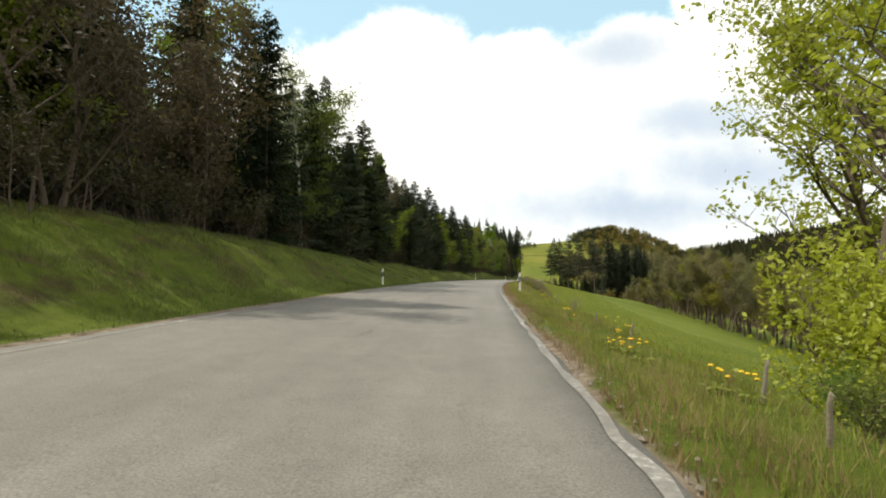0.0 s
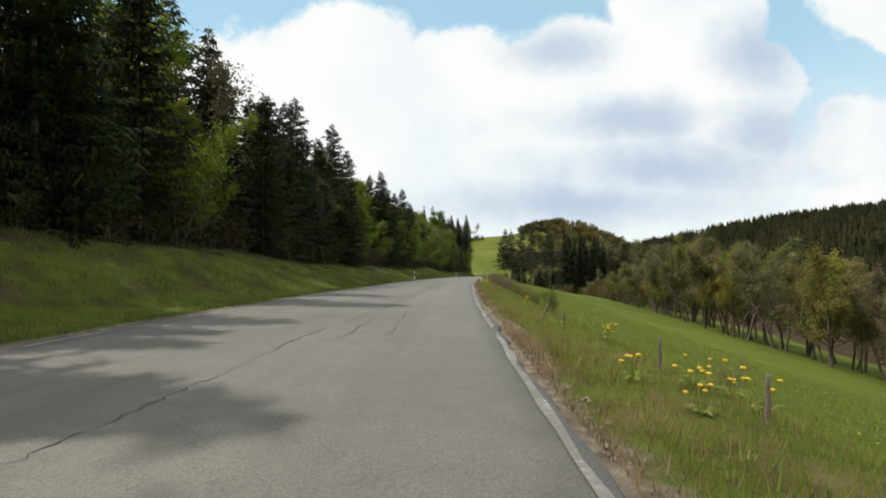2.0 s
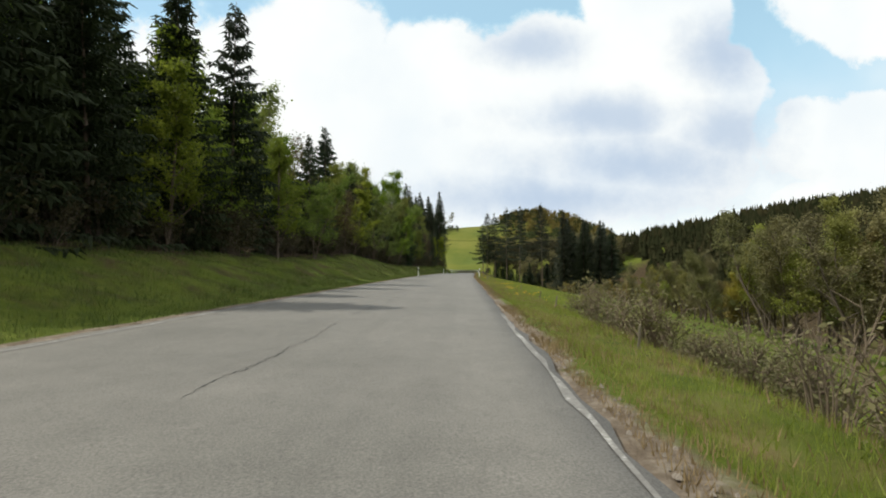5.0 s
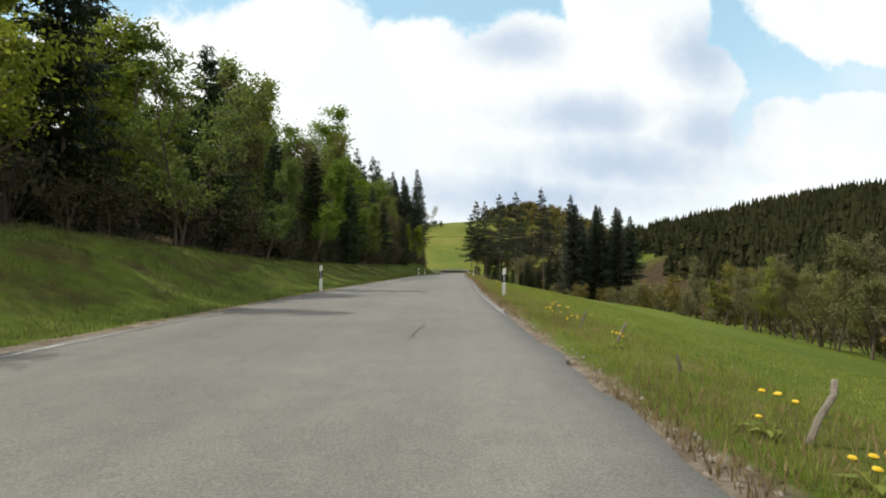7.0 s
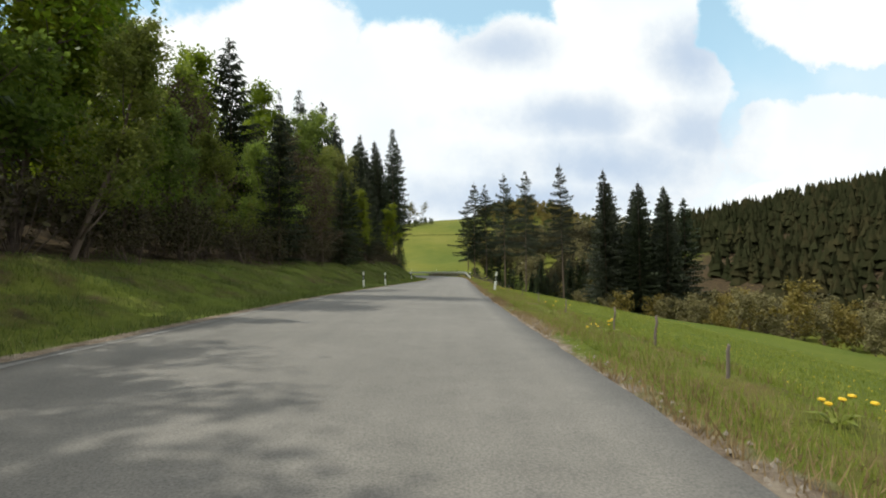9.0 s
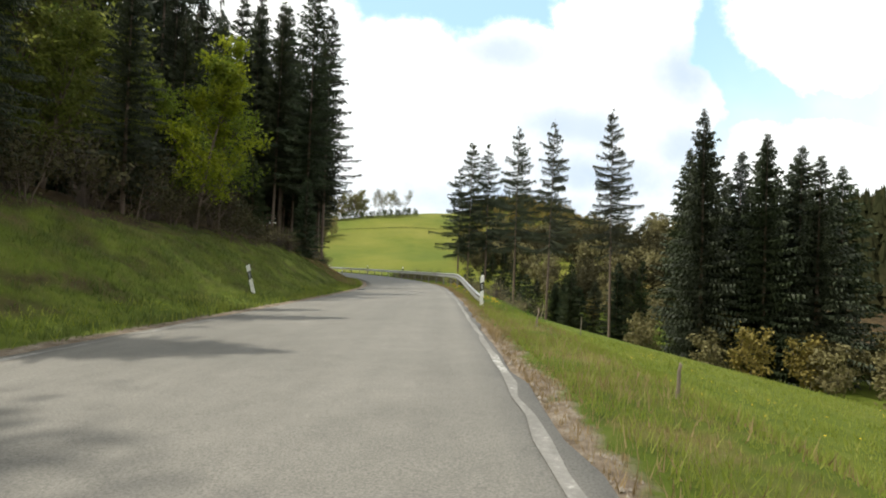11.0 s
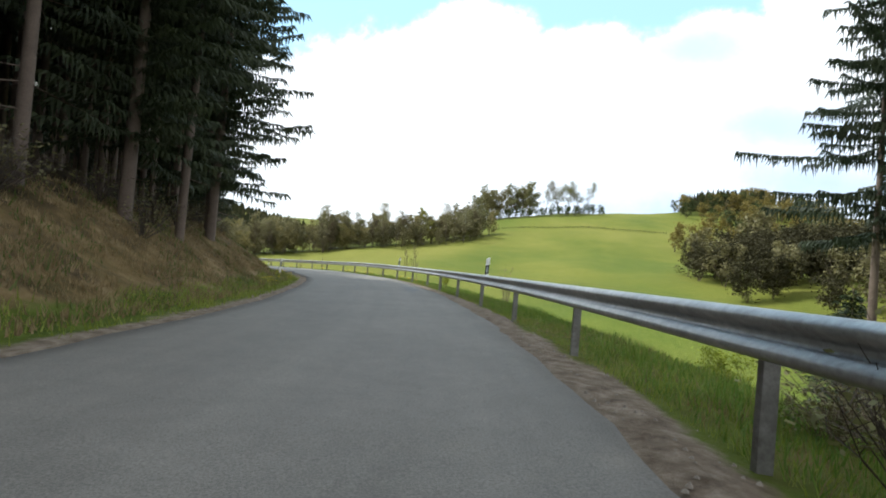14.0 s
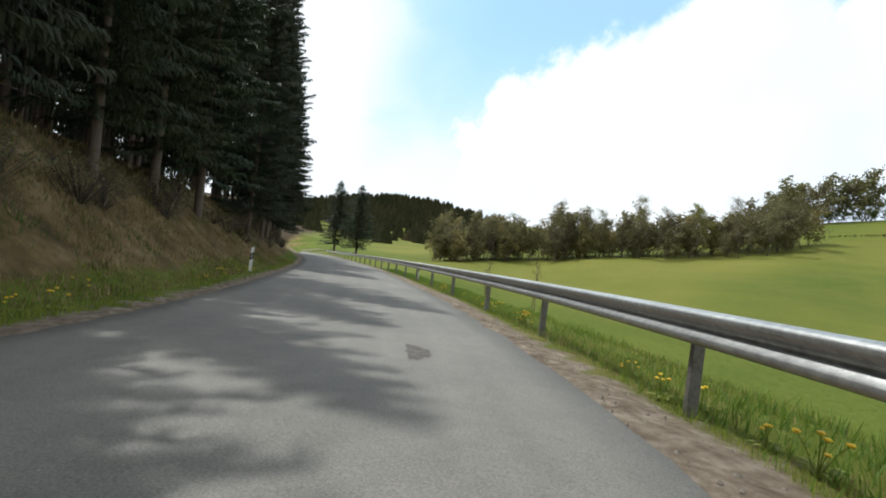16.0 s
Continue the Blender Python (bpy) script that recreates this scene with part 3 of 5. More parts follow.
def spruce_lists(h, seed, r=None, bare=0.1, rows=40, hang=1.0, spread=6, thin=1.0, grain=0.34, girth=0.0095, fan=1.0):
    """The trunk and the crown of a spruce: a straight tapered trunk, and drooping boughs of hanging twigs."""
    rd = random.Random(seed)
    r = r or h * 0.16
    tv, tf = [], []
    lean = rd.uniform(-0.01, 0.01)
    pts = [Vector((lean * h * k / 8, 0, h * k / 8 - (0.5 if k == 0 else 0))) for k in range(9)]
    tube(tv, tf, pts, [max(0.012, girth * h * (1 - k / 8.2)) for k in range(9)], 7)
    cv, cf = [], []
    for i in range(rows):
        f = (i + rd.random() * 0.7) / rows
        z = h * (bare + (1 - bare) * f * 0.985)
        reach = r * (1 - f) ** 0.75 * rd.uniform(0.7, 1.15) + 0.12
        if f < 0.12:
            reach *= rd.uniform(0.5, 1.0)
        for k in range(spread):
            if rd.random() > thin:
                continue
            a = 6.2832 * (k + rd.random() * 0.8) / spread + i * 1.3
            ln = reach * rd.uniform(0.6, 1.15)
            ca, sa = math.cos(a), math.sin(a)
            rise = 0.3 - 0.8 * (1 - f) + rd.uniform(-0.35, 0.18)
            zb = z + rd.uniform(-0.7, 0.7) * h / rows
            steps = max(3, int(ln / grain))
            prev = Vector((lean * zb, 0, zb))
            for j in range(1, steps + 1):
                q = j / steps
                out = ln * q
                p = Vector((lean * z + ca * out, sa * out, zb + out * rise * 0.55 + 0.18 * ln * q * q + rd.uniform(-.04, .04)))
                b = len(cv)
                wd = fan * grain * (0.3 + 0.8 * (1 - q * 0.7) * min(1.0, ln))
                side = Vector((-sa, ca, 0))
                cv += [prev + side * 0.04, prev - side * 0.04, p]
                cf.append((b, b + 1, b + 2))
                for sg in (-1, 1):
                    b = len(cv)
                    tip = p + side * sg * wd * rd.uniform(0.8, 1.7) + Vector((ca, sa, 0)) * rd.uniform(0.02, 0.3) - Vector((0, 0, hang * grain * rd.uniform(0.3, 1.2)))
                    cv += [prev.lerp(p, 0.3), p, tip]
                    cf.append((b, b + 1, b + 2))
                b = len(cv)
                tip = p.lerp(prev, 0.5) - Vector((rd.uniform(-.1, .1), rd.uniform(-.1, .1), hang * grain * rd.uniform(0.5, 1.6)))
                cv += [prev.lerp(p, 0.25), p, tip]
                cf.append((b, b + 1, b + 2))
                prev = p
    for i in range(int(40 * bare)):
        z = h * bare * rd.uniform(0.25, 1.0)
        a, ln = rd.uniform(0, 6.28), rd.uniform(0.4, 1.8)
        tube(tv, tf, [(0, 0, z), (math.cos(a) * ln, math.sin(a) * ln, z - ln * rd.uniform(0.05, 0.35))], [0.02, 0.006], 3)
    return tv, tf, cv, cf


def spruce_mesh(*args, needles=M_NEEDLE, **kw):
    tv, tf, cv, cf = spruce_lists(*args, **kw)
    return mesh_object("trunk", tv, tf, [M_SPRUCE_BARK], True), mesh_object("crown", cv, cf, [needles])


def leaf_quad(cv, cf, p, size, rd):
    d = Vector((rd.gauss(0, 1), rd.gauss(0, 1), rd.gauss(0, 0.8))).normalized()
    e = d.orthogonal().normalized()
    w = rd.uniform(0, 6.28)
    e = (e * math.cos(w) + d.cross(e) * math.sin(w)).normalized()
    b = len(cv)
    cv += [p - d * size, p + e * size * 0.55, p + d * size, p - e * size * 0.55]
    cf.append((b, b + 1, b + 2, b + 3))


def broadleaf_mesh(h, seed, leaf_mat, leaves=2200, size=0.11, spread=0.34, low=0.2, stems=1, puff=0.55, bark=None, kids=(10, 4, 2), girth=0.0105):
    """Meshes of a leafy tree: forked limbs, and many small leaves round the twigs."""
    rd = random.Random(seed)
    tv, tf, tips = [], [], []

    def limb(p, d, ln, r, level):
        pts, rad = [p], [r]
        q = p
        n_seg = 4 if level < 2 else 2
        for k in range(n_seg):
            d = (d + Vector((rd.gauss(0, .13), rd.gauss(0, .13), rd.gauss(0.05, .09)))).normalized()
            q = q + d * ln / n_seg
            pts.append(q)
            rad.append(r * (1 - 0.8 * (k + 1) / n_seg))
            if level >= 2 or (level == 1 and k > 1):
                tips.append(q)
        tube(tv, tf, pts, rad, 6 if level == 0 else (4 if level == 1 else 3))
        if level < 3:
            n = kids[level]
            for k in range(n):
                f = low + (1 - low) * (k + rd.random()) / n if level == 0 else rd.uniform(0.3, 1.0)
                f = min(f, 0.999)
                j = min(n_seg - 1, int(f * n_seg))
                at = pts[j].lerp(pts[j + 1], f * n_seg - j)
                a = rd.uniform(0, 6.28) + k * 2.4
                flat = (1.15 - 0.75 * f) if level == 0 else 0.9
                d2 = Vector((math.cos(a) * flat, math.sin(a) * flat, rd.uniform(0.3, 0.9)))
                d2 = (d2 + d * 0.35).normalized()
                span = h * spread * (1.1 - 0.65 * f) if level == 0 else ln * rd.uniform(0.4, 0.65)
                limb(at, d2, span * rd.uniform(0.75, 1.15), max(0.006, rad[j] * (0.5 if level == 0 else 0.55)), level + 1)
    for k in range(stems):
        a = rd.uniform(0, 6.28)
        tilt = 0.05 if stems == 1 else 0.22
        o = Vector((0, 0, -0.3)) if stems == 1 else Vector((math.cos(a) * 0.2, math.sin(a) * 0.2, -0.3))
        limb(o, Vector((math.cos(a) * tilt, math.sin(a) * tilt, 1)).normalized(), h * rd.uniform(0.78, 0.9), girth * h / math.sqrt(stems) + 0.012, 0)
    cv, cf = [], []
    for k in range(leaves):
        q = tips[rd.randrange(len(tips))]
        p = q + Vector((rd.gauss(0, 1), rd.gauss(0, 1), rd.gauss(0, 0.8))) * puff * rd.uniform(0.2, 1.0)
        leaf_quad(cv, cf, p, size * rd.uniform(0.6, 1.4), rd)
    return mesh_object("trunk", tv, tf, [bark or M_BARK], True), mesh_object("crown", cv, cf, [leaf_mat])


def twig_mesh(h, seed, stems, mat, leaf=None, leaves=0, fan=0.35, size=0.03):
    """Meshes of a clump of thin upright twigs, with a few leaves or none."""
    rd = random.Random(seed)
    tv, tf, tips = [], [], []
    for k in range(stems):
        a, t = rd.uniform(0, 6.28), rd.uniform(0, fan)
        o = Vector((math.cos(a) * 0.12 * t / max(fan, .01), math.sin(a) * 0.12 * t / max(fan, .01), -0.1)) * (1 if h > .8 else 1.5)
        d = Vector((math.cos(a) * t, math.sin(a) * t, 1)).normalized()
        ln = h * rd.uniform(0.55, 1.05)
        pts = [o, o + d * ln * 0.5 + Vector((rd.gauss(0, .03), rd.gauss(0, .03), 0)), o + d * ln + Vector((rd.gauss(0, .08), rd.gauss(0, .08), 0))]
        tube(tv, tf, pts, [0.009, 0.006, 0.003], 3)
        for j in range(3):
            p = pts[1].lerp(pts[2], rd.random() * 0.9)
            e = p + Vector((rd.gauss(0, .16), rd.gauss(0, .16), rd.uniform(0.05, .25))) * h * 0.6
            tube(tv, tf, [p, e], [0.005, 0.002], 3)
            tips += [e, p.lerp(e, 0.5)]
    cv, cf = [], []
    for k in range(leaves):
        q = tips[rd.randrange(len(tips))]
        leaf_quad(cv, cf, q + Vector((rd.gauss(0, 1), rd.gauss(0, 1), rd.gauss(0, 1))) * 0.10 * h, size * rd.uniform(0.6, 1.4), rd)
    out = [mesh_object("branchwork", tv, tf, [mat])]
    if leaves:
        out.append(mesh_object("foliage", cv, cf, [leaf]))
    return out


def tree_thing(name, meshes, label, group="", category="tree"):
    ob = new(name)
    for me in meshes:
        part_ob = new(me.name.split(".")[0], me)
        part_ob.parent = ob
    return tagged(ob, label, category, group)


KINDS = {}


def plant(key, x, y, size=1.0, turn=None, sink=0.0, tall=None):
    """One more plant of a kind, standing on the ground at x, y."""
    x, y = float(x), float(y)
    z = ground_at(x, y) - sink
    turn = LITTLE.uniform(0, 360) if turn is None else turn
    proto, used = KINDS[key]
    m = pose(x, y, z, LITTLE.uniform(-1, 1), LITTLE.uniform(-1, 1), turn)
    if not used:
        KINDS[key][1] = True
        ob = proto
        ob.matrix_basis = m
    else:
        ob = copy_thing(proto, m)
    ob.scale = (size * LITTLE.uniform(0.93, 1.07), size * LITTLE.uniform(0.93, 1.07), tall or size)
    return ob


def kind(key, name, meshes, label, group="", category="tree"):
    KINDS[key] = [tree_thing(name, meshes, label, group, category), False]


for k in range(4):
    kind(f"tall{k}", "spruce_tree", spruce_mesh(25, 10 + k, 3.3, 0.24, 58, 1.9, girth=0.0068, grain=0.165, fan=1.6), "tall dark spruce with a bare lower trunk at the forest edge", "forest spruces")
for k in range(2):
    kind(f"edge{k}", "spruce_tree", spruce_mesh(25, 16 + k, 4.3, 0.10, 62, 2.2, grain=0.17, fan=1.6), "tall dark spruce branched almost to the ground at the forest corner", "forest spruces")
for k in range(4):
    kind(f"young{k}", "spruce_tree", spruce_mesh(11, 20 + k, 2.5, 0.02, 42, 1.5, grain=0.17, fan=1.6, needles=M_YOUNG), "young dark green spruce branched down to the bank", "roadside spruces")
for k in range(5):
    kind(f"leafy{k}", "broadleaf_tree", broadleaf_mesh(12, 30 + k, M_LEAF, 9500, 0.098, 0.27, 0.06, 1 + k % 2, 0.38, kids=(12, 5, 2)), "broadleaf tree in fresh light green spring leaf", "roadside broadleaf trees")
for k in range(3):
    kind(f"bud{k}", "broadleaf_tree", broadleaf_mesh(11, 40 + k, M_BROWNBUD, 5200, 0.085, 0.29, 0.05, 2 + k % 2, 0.45, kids=(10, 5, 2)), "budding broadleaf tree with brown-green twigs", "budding trees")
for k in range(3):
    kind(f"copse{k}", "broadleaf_tree", broadleaf_mesh(15, 50 + k, M_COPSE, 8500, 0.10, 0.25, 0.2, 1, 0.48, kids=(14, 5, 2)), "rounded valley tree in yellow-green spring leaf", "valley copse")
for k in range(2):
    kind(f"copsebud{k}", "broadleaf_tree", broadleaf_mesh(15, 60 + k, M_BUD, 6200, 0.095, 0.25, 0.2, 1, 0.48, kids=(14, 5, 2)), "valley tree in brown-olive bud", "valley copse")
for k in range(3):
    kind(f"bare{k}", "broadleaf_tree", broadleaf_mesh(13, 66 + k, M_BUD, 500, 0.12, 0.3, 0.3, 1, 0.7, kids=(13, 6, 4)), "still almost bare broadleaf tree with fine twigs", "bare trees")
for k in range(4):
    kind(f"hillbare{k}", "broadleaf_tree", broadleaf_mesh(15, 130 + k, M_BUD, 2200, 0.14, 0.34, 0.25, 1, 0.8, kids=(14, 6, 3), girth=0.008), "tall hilltop tree with fine twigs in first pale leaf", "hilltop trees")
    kind(f"lone{k}", "spruce_tree", spruce_mesh(33, 70 + k, 6.3, 0.40, 50, 3.4, 6, 0.50, grain=0.19, fan=1.2, girth=0.0085), "tall spruce with a long bare trunk and thin crown", "spruces below the road")
for k in range(3):
    kind(f"full{k}", "spruce_tree", spruce_mesh(38, 76 + k, 6.8, 0.05, 56, grain=0.62, spread=8), "tall full-crowned spruce at the foot of the meadow", "spruces below the road")
for k in range(3):
    kind(f"bush{k}", "bush", broadleaf_mesh(2.4, 80 + k, M_SHADEBUD, 800, 0.055, 0.42, 0.05, 3, 0.3, None, (5, 3, 1)), "brown-green budding bush at the forest edge", "forest edge bushes", "bush")
for k in range(2):
    kind(f"brush{k}", "bush", twig_mesh(2.0, 84 + k, 60, M_DARKTWIG, M_BUD, 260, 0.9, 0.05), "dark tangled brushwood under the spruces", "forest edge brushwood", "bush")
for k in range(2):
    kind(f"under{k}", "bush", twig_mesh(2.0, 86 + k, 26, M_DARKTWIG, M_SHADEBUD, 240, 0.9, 0.08), "dark tangled brushwood among roadside trees", "", "bush")
    kind(f"hedge{k}", "broadleaf_tree", broadleaf_mesh(11, 120 + k, M_SHADEBUD, 2000, 0.27, 0.34, 0.0, 3, 1.0, None, (6, 3, 0)), "dense brown budding valley tree", "valley copse")
for k in range(2):
    kind(f"scrub{k}", "broadleaf_tree", broadleaf_mesh(14, 110 + k, M_BUD, 1200, 0.42, 0.36, 0.0, 3, 1.15, None, (6, 3, 0)), "far valley tree in brown-olive bud", "valley copse")
for k in range(2):
    kind(f"farhedge{k}", "broadleaf_tree", broadleaf_mesh(13, 124 + k, M_FARLEAF, 650, 0.5, 0.36, 0.0, 3, 1.1, None, (6, 3, 0)), "dense dark green far-off tree", "valley copse")
kind("fargreen", "broadleaf_tree", broadleaf_mesh(14, 127, M_COPSE, 650, 0.5, 0.36, 0.0, 3, 1.15, None, (6, 3, 0)), "far-off tree in yellow-green leaf", "valley copse")
kind("scrubgreen", "broadleaf_tree", broadleaf_mesh(14, 113, M_COPSE, 1200, 0.42, 0.36, 0.0, 3, 1.15, None, (6, 3, 0)), "far valley tree in yellow-green leaf", "valley copse")
kind("greenbush", "bush", broadleaf_mesh(1.2, 88, M_LEAF, 1500, 0.028, 0.45, 0.03, 5, 0.14, None, (5, 3, 1)), "small dense green roadside bush", "roadside bushes", "bush")
kind("birch0", "birch_tree", broadleaf_mesh(12, 90, M_LEAF, 4600, 0.085, 0.26, 0.28, 1, 0.6, M_BIRCH), "slender birch with a white trunk and fresh leaves", "birches")
kind("birch1", "birch_tree", broadleaf_mesh(13, 91, M_PALE, 2600, 0.085, 0.25, 0.4, 1, 0.6, M_BIRCH), "slender birch with a pale thin crown", "birches")
kind("near", "broadleaf_tree", broadleaf_mesh(11.5, 95, M_NEARLEAF, 12500, 0.075, 0.46, 0.16, 1, 0.26, kids=(17, 7, 4), girth=0.018), "broadleaf tree with bright fresh leaves leaning over the verge", "", "tree")

kind("leafbush", "bush", broadleaf_mesh(2.9, 97, M_NEARLEAF, 3200, 0.05, 0.44, 0.1, 3, 0.24, None, (9, 4, 2)), "young broadleaf bush with bright fresh leaves on the verge", "", "bush")

GROVE = []


def grove(key, x, y, size):
    """Notes a far tree, to be joined with the others of its grove."""
    GROVE.append((key, float(x), float(y), size))


def joined(name, items):
    """One mesh out of many placed ones: rows of (mesh, x, y, z, turn, size)."""
    kept, mats, verts, loops, totals, index, base = {}, [], [], [], [], [], 0
    for me, x, y, z, a, q in items:
        if me not in kept:
            p, li, tot = np.empty(len(me.vertices) * 3), np.empty(len(me.loops), np.int32), np.empty(len(me.polygons), np.int32)
            me.vertices.foreach_get("co", p)
            me.loops.foreach_get("vertex_index", li)
            me.polygons.foreach_get("loop_total", tot)
            if me.materials[0] not in mats:
                mats.append(me.materials[0])
            kept[me] = p.reshape(-1, 3), li, tot, mats.index(me.materials[0])
        p, li, tot, mi = kept[me]
        ca, sa = math.cos(a) * q, math.sin(a) * q
        verts.append(np.stack([x + p[:, 0] * ca - p[:, 1] * sa, y + p[:, 0] * sa + p[:, 1] * ca, z + p[:, 2] * q], 1))
        loops.append(li + base)
        totals.append(tot)
        index.append(np.full(len(tot), mi, np.int32))
        base += len(p)
    verts, loops, totals, index = (np.concatenate(v) for v in (verts, loops, totals, index))
    me = bpy.data.meshes.new(name)
    me.vertices.add(len(verts))
    me.vertices.foreach_set("co", verts.ravel())
    me.loops.add(len(loops))
    me.loops.foreach_set("vertex_index", loops)
    me.polygons.add(len(totals))
    me.polygons.foreach_set("loop_start", np.concatenate([[0], np.cumsum(totals)[:-1]]).astype(np.int32))
    me.polygons.foreach_set("material_index", index)
    for m in mats:
        me.materials.append(m)
    me.update(calc_edges=True)
    return me


def plant_groves(name, label):
    """Joins the noted trees into one object."""
    zs = ground_z(np.array([g[1] for g in GROVE]), np.array([g[2] for g in GROVE]))
    items = []
    for (key, x, y, q), z in zip(GROVE, zs):
        a = LITTLE.uniform(0, 6.28)
        items += [(o.data, x, y, z, a, q) for o in KINDS[key][0].children]
    tagged(new(name, joined(name, items)), label, "trees", kind="stuff")
    GROVE.clear()


# the wood on the bank beside the road
edge = random.Random(11)
INNER = []                              # trees deeper in, joined further down


def beside(s, v):
    return at_road(s, -width_at(s) - v)


def left_wood():
    s = -40.0
    corner = S_BEND + 14
    while s < S_END + 95:
        bend = s > corner
        near_edge = 6.3 if not bend else float(np.interp(s, [corner, corner + 18, S_END - 8, S_END + 10, S_END + 45], [6.2, 5.0, 4.8, 4.1, 3.5]))
        for row in range(7):
            v = near_edge + (0, 3.2, 6.6, 10.5, 15, 20, 26)[row] + edge.uniform(-0.8, 1.2)
            ss = s + edge.uniform(-1.3, 1.3)
            x, y = beside(ss, v)
            if row > 2:
                thin = 0.25 if s < 22 else (0.5 if 105 < s < 195 else 1.0)
                if edge.random() < thin:
                    INNER.append((x, y, edge.uniform(0.82, 1.05) if bend else edge.uniform(0.40, 0.56), bend))
                if (not bend and edge.random() < thin) or row == 5:
                    INNER.append((x + edge.uniform(-2, 2), y + edge.uniform(-2, 2), edge.uniform(0.22, 0.36), False))
            elif row == 0 and 308 < s < 323:
                continue
            elif bend and s < 252:
                if row == 2:
                    plant(f"edge{edge.randrange(2)}", x, y, edge.uniform(0.55, 0.68))
                elif edge.random() < 0.6:
                    plant(f"leafy{edge.randrange(5)}" if edge.random() < 0.5 else f"young{edge.randrange(4)}", x, y, edge.uniform(0.5, 0.7))
            elif bend and row < 2 and S_END + 3 < s < S_END + 44:
                if edge.random() < (0.9 if s < S_END + 24 else 0.62):
                    plant(f"edge{edge.randrange(2)}" if row == 0 else f"tall{edge.randrange(4)}", x, y, edge.uniform(0.72, 0.84))
            elif bend:
                if row == 0 and s < corner + 9:
                    plant(f"edge{edge.randrange(2)}", x, y, edge.uniform(0.95, 1.05))
                elif row == 0 and edge.random() < 0.45:
                    plant(f"edge{edge.randrange(2)}", x, y, edge.uniform(0.85, 1.0))
                else:
                    plant(f"tall{edge.randrange(4)}", x, y, edge.uniform(0.85, 1.1))
            elif s > corner - 22 and row < 2:
                plant(f"edge{edge.randrange(2)}", x, y, edge.uniform(0.36, 0.46)) if edge.random() < 0.6 else plant(f"leafy{edge.randrange(5)}", x, y, edge.uniform(0.6, 0.8))
            else:
                # how much spruce, and how much of it still in bud, along the road
                dark = float(np.interp(s, [21, 27, 46, 48, 54, 58, 75, 78, 87, 91, 103, 107, 128, 129.5, 132, 133.5, 136, 138, 141, 143, 145, 147, 150, 152, 190, 200], [.15, .85, .85, .1, .1, .9, .9, .1, .1, .65, .65, .15, .2, .9, .9, .15, .15, .85, .85, .1, .1, .8, .8, .1, .15, .85]))
                brown = float(np.interp(s, [0, 8, 24, 28, 50, 54, 58, 62, 180, 200], [.3, .85, .7, .1, .2, .9, .4, .15, .15, .4]))
                high = (0.72, 1.0, 1.12)[row] * edge.uniform(0.82, 1.15)
                if s < 16 and row:
                    brown, dark = 0.1, 0.05
                if 56 < s < 76:
                    dark = 1.7
                if row == 0 and 157 < s < 168:
                    dark = 1.0
                if 7 < s < 25:
                    high *= 1.3
                if s > 152:
                    high *= (1.02, 1.08, 1.35)[row]
                if edge.random() < dark * (1.0, 0.8 if s < 60 else 0.5, 0.6 if s < 60 else 0.45)[row]:
                    plant(f"young{edge.randrange(4)}", x, y, high * 1.12)
                elif row < 2 and edge.random() < brown:
                    plant(f"bud{edge.randrange(3)}", x, y, high * 0.95)
                else:
                    plant(f"leafy{edge.randrange(5)}", x, y, high * 0.88)
        if not bend and (24 < s < 48 or 56 < s < 76 or 90 < s < 104):
            for q in range(2):
                x, y = beside(s + 2.1 + edge.uniform(-0.5, 0.5), near_edge + 0.6 + 2.8 * q)
                plant(f"young{edge.randrange(4)}", x, y, edge.uniform(0.95, 1.2))
        for q in range(2):
            x, y = beside(s + edge.uniform(0, 4), near_edge - 0.6 + edge.uniform(-0.5, 1.5))
            if 308 < s < 323:
                continue
            if bend:
                plant(f"brush{edge.randrange(2)}", x, y, edge.uniform(0.8, 1.2), tall=edge.uniform(0.45, 0.85))
            else:
                plant(f"bush{edge.randrange(3)}", x, y, edge.uniform(0.5, 1.2))
        if not bend:
            for q in range(4):
                x, y = beside(s + q * 1.05 + edge.uniform(-.5, .5), near_edge + edge.uniform(-0.2, 2.2))
                grove(f"under{edge.randrange(2)}", x, y, edge.uniform(0.7, 1.5))
        s += 4.2


left_wood()
plant_groves("forest_edge_brushwood", "dark tangled brushwood along the foot of the roadside trees")
for s, v, key, q in ((31, 8.0, "birch0", 1.0), (64.7, 5.4, "bare0", 0.6), (164, 9.0, "birch1", 1.05), (29, 7, "birch1", 1.0), (92, 9, "birch0", 0.8)):
    x, y = beside(s, v)
    plant(key, x, y, q)


def inner_wood():
    """The trees deeper in the wood, as one object."""
    high = [spruce_mesh(25, 200 + k, 2.9, 0.2, 20, 1.0, 5, 0.9, 1.1, 0.008) for k in range(3)]
    low = [spruce_mesh(25, 210 + k, 5.2, 0.02, 16, 1.4, 5, 0.95, 1.5, 0.008, needles=M_YOUNG) for k in range(2)]
    zs = ground_z(np.array([p[0] for p in INNER]), np.array([p[1] for p in INNER]))
    items = []
    for (x, y, q, bend), z in zip(INNER, zs):
        a = edge.uniform(0, 6.28)
        items += [(me, float(x), float(y), z, a, q) for me in (high[edge.randrange(3)] if bend else low[edge.randrange(2)])]
    tagged(new("inner_forest", joined("inner_forest", items)), "dark spruce trunks and crowns deep inside the forest", "forest", kind="stuff")


inner_wood()

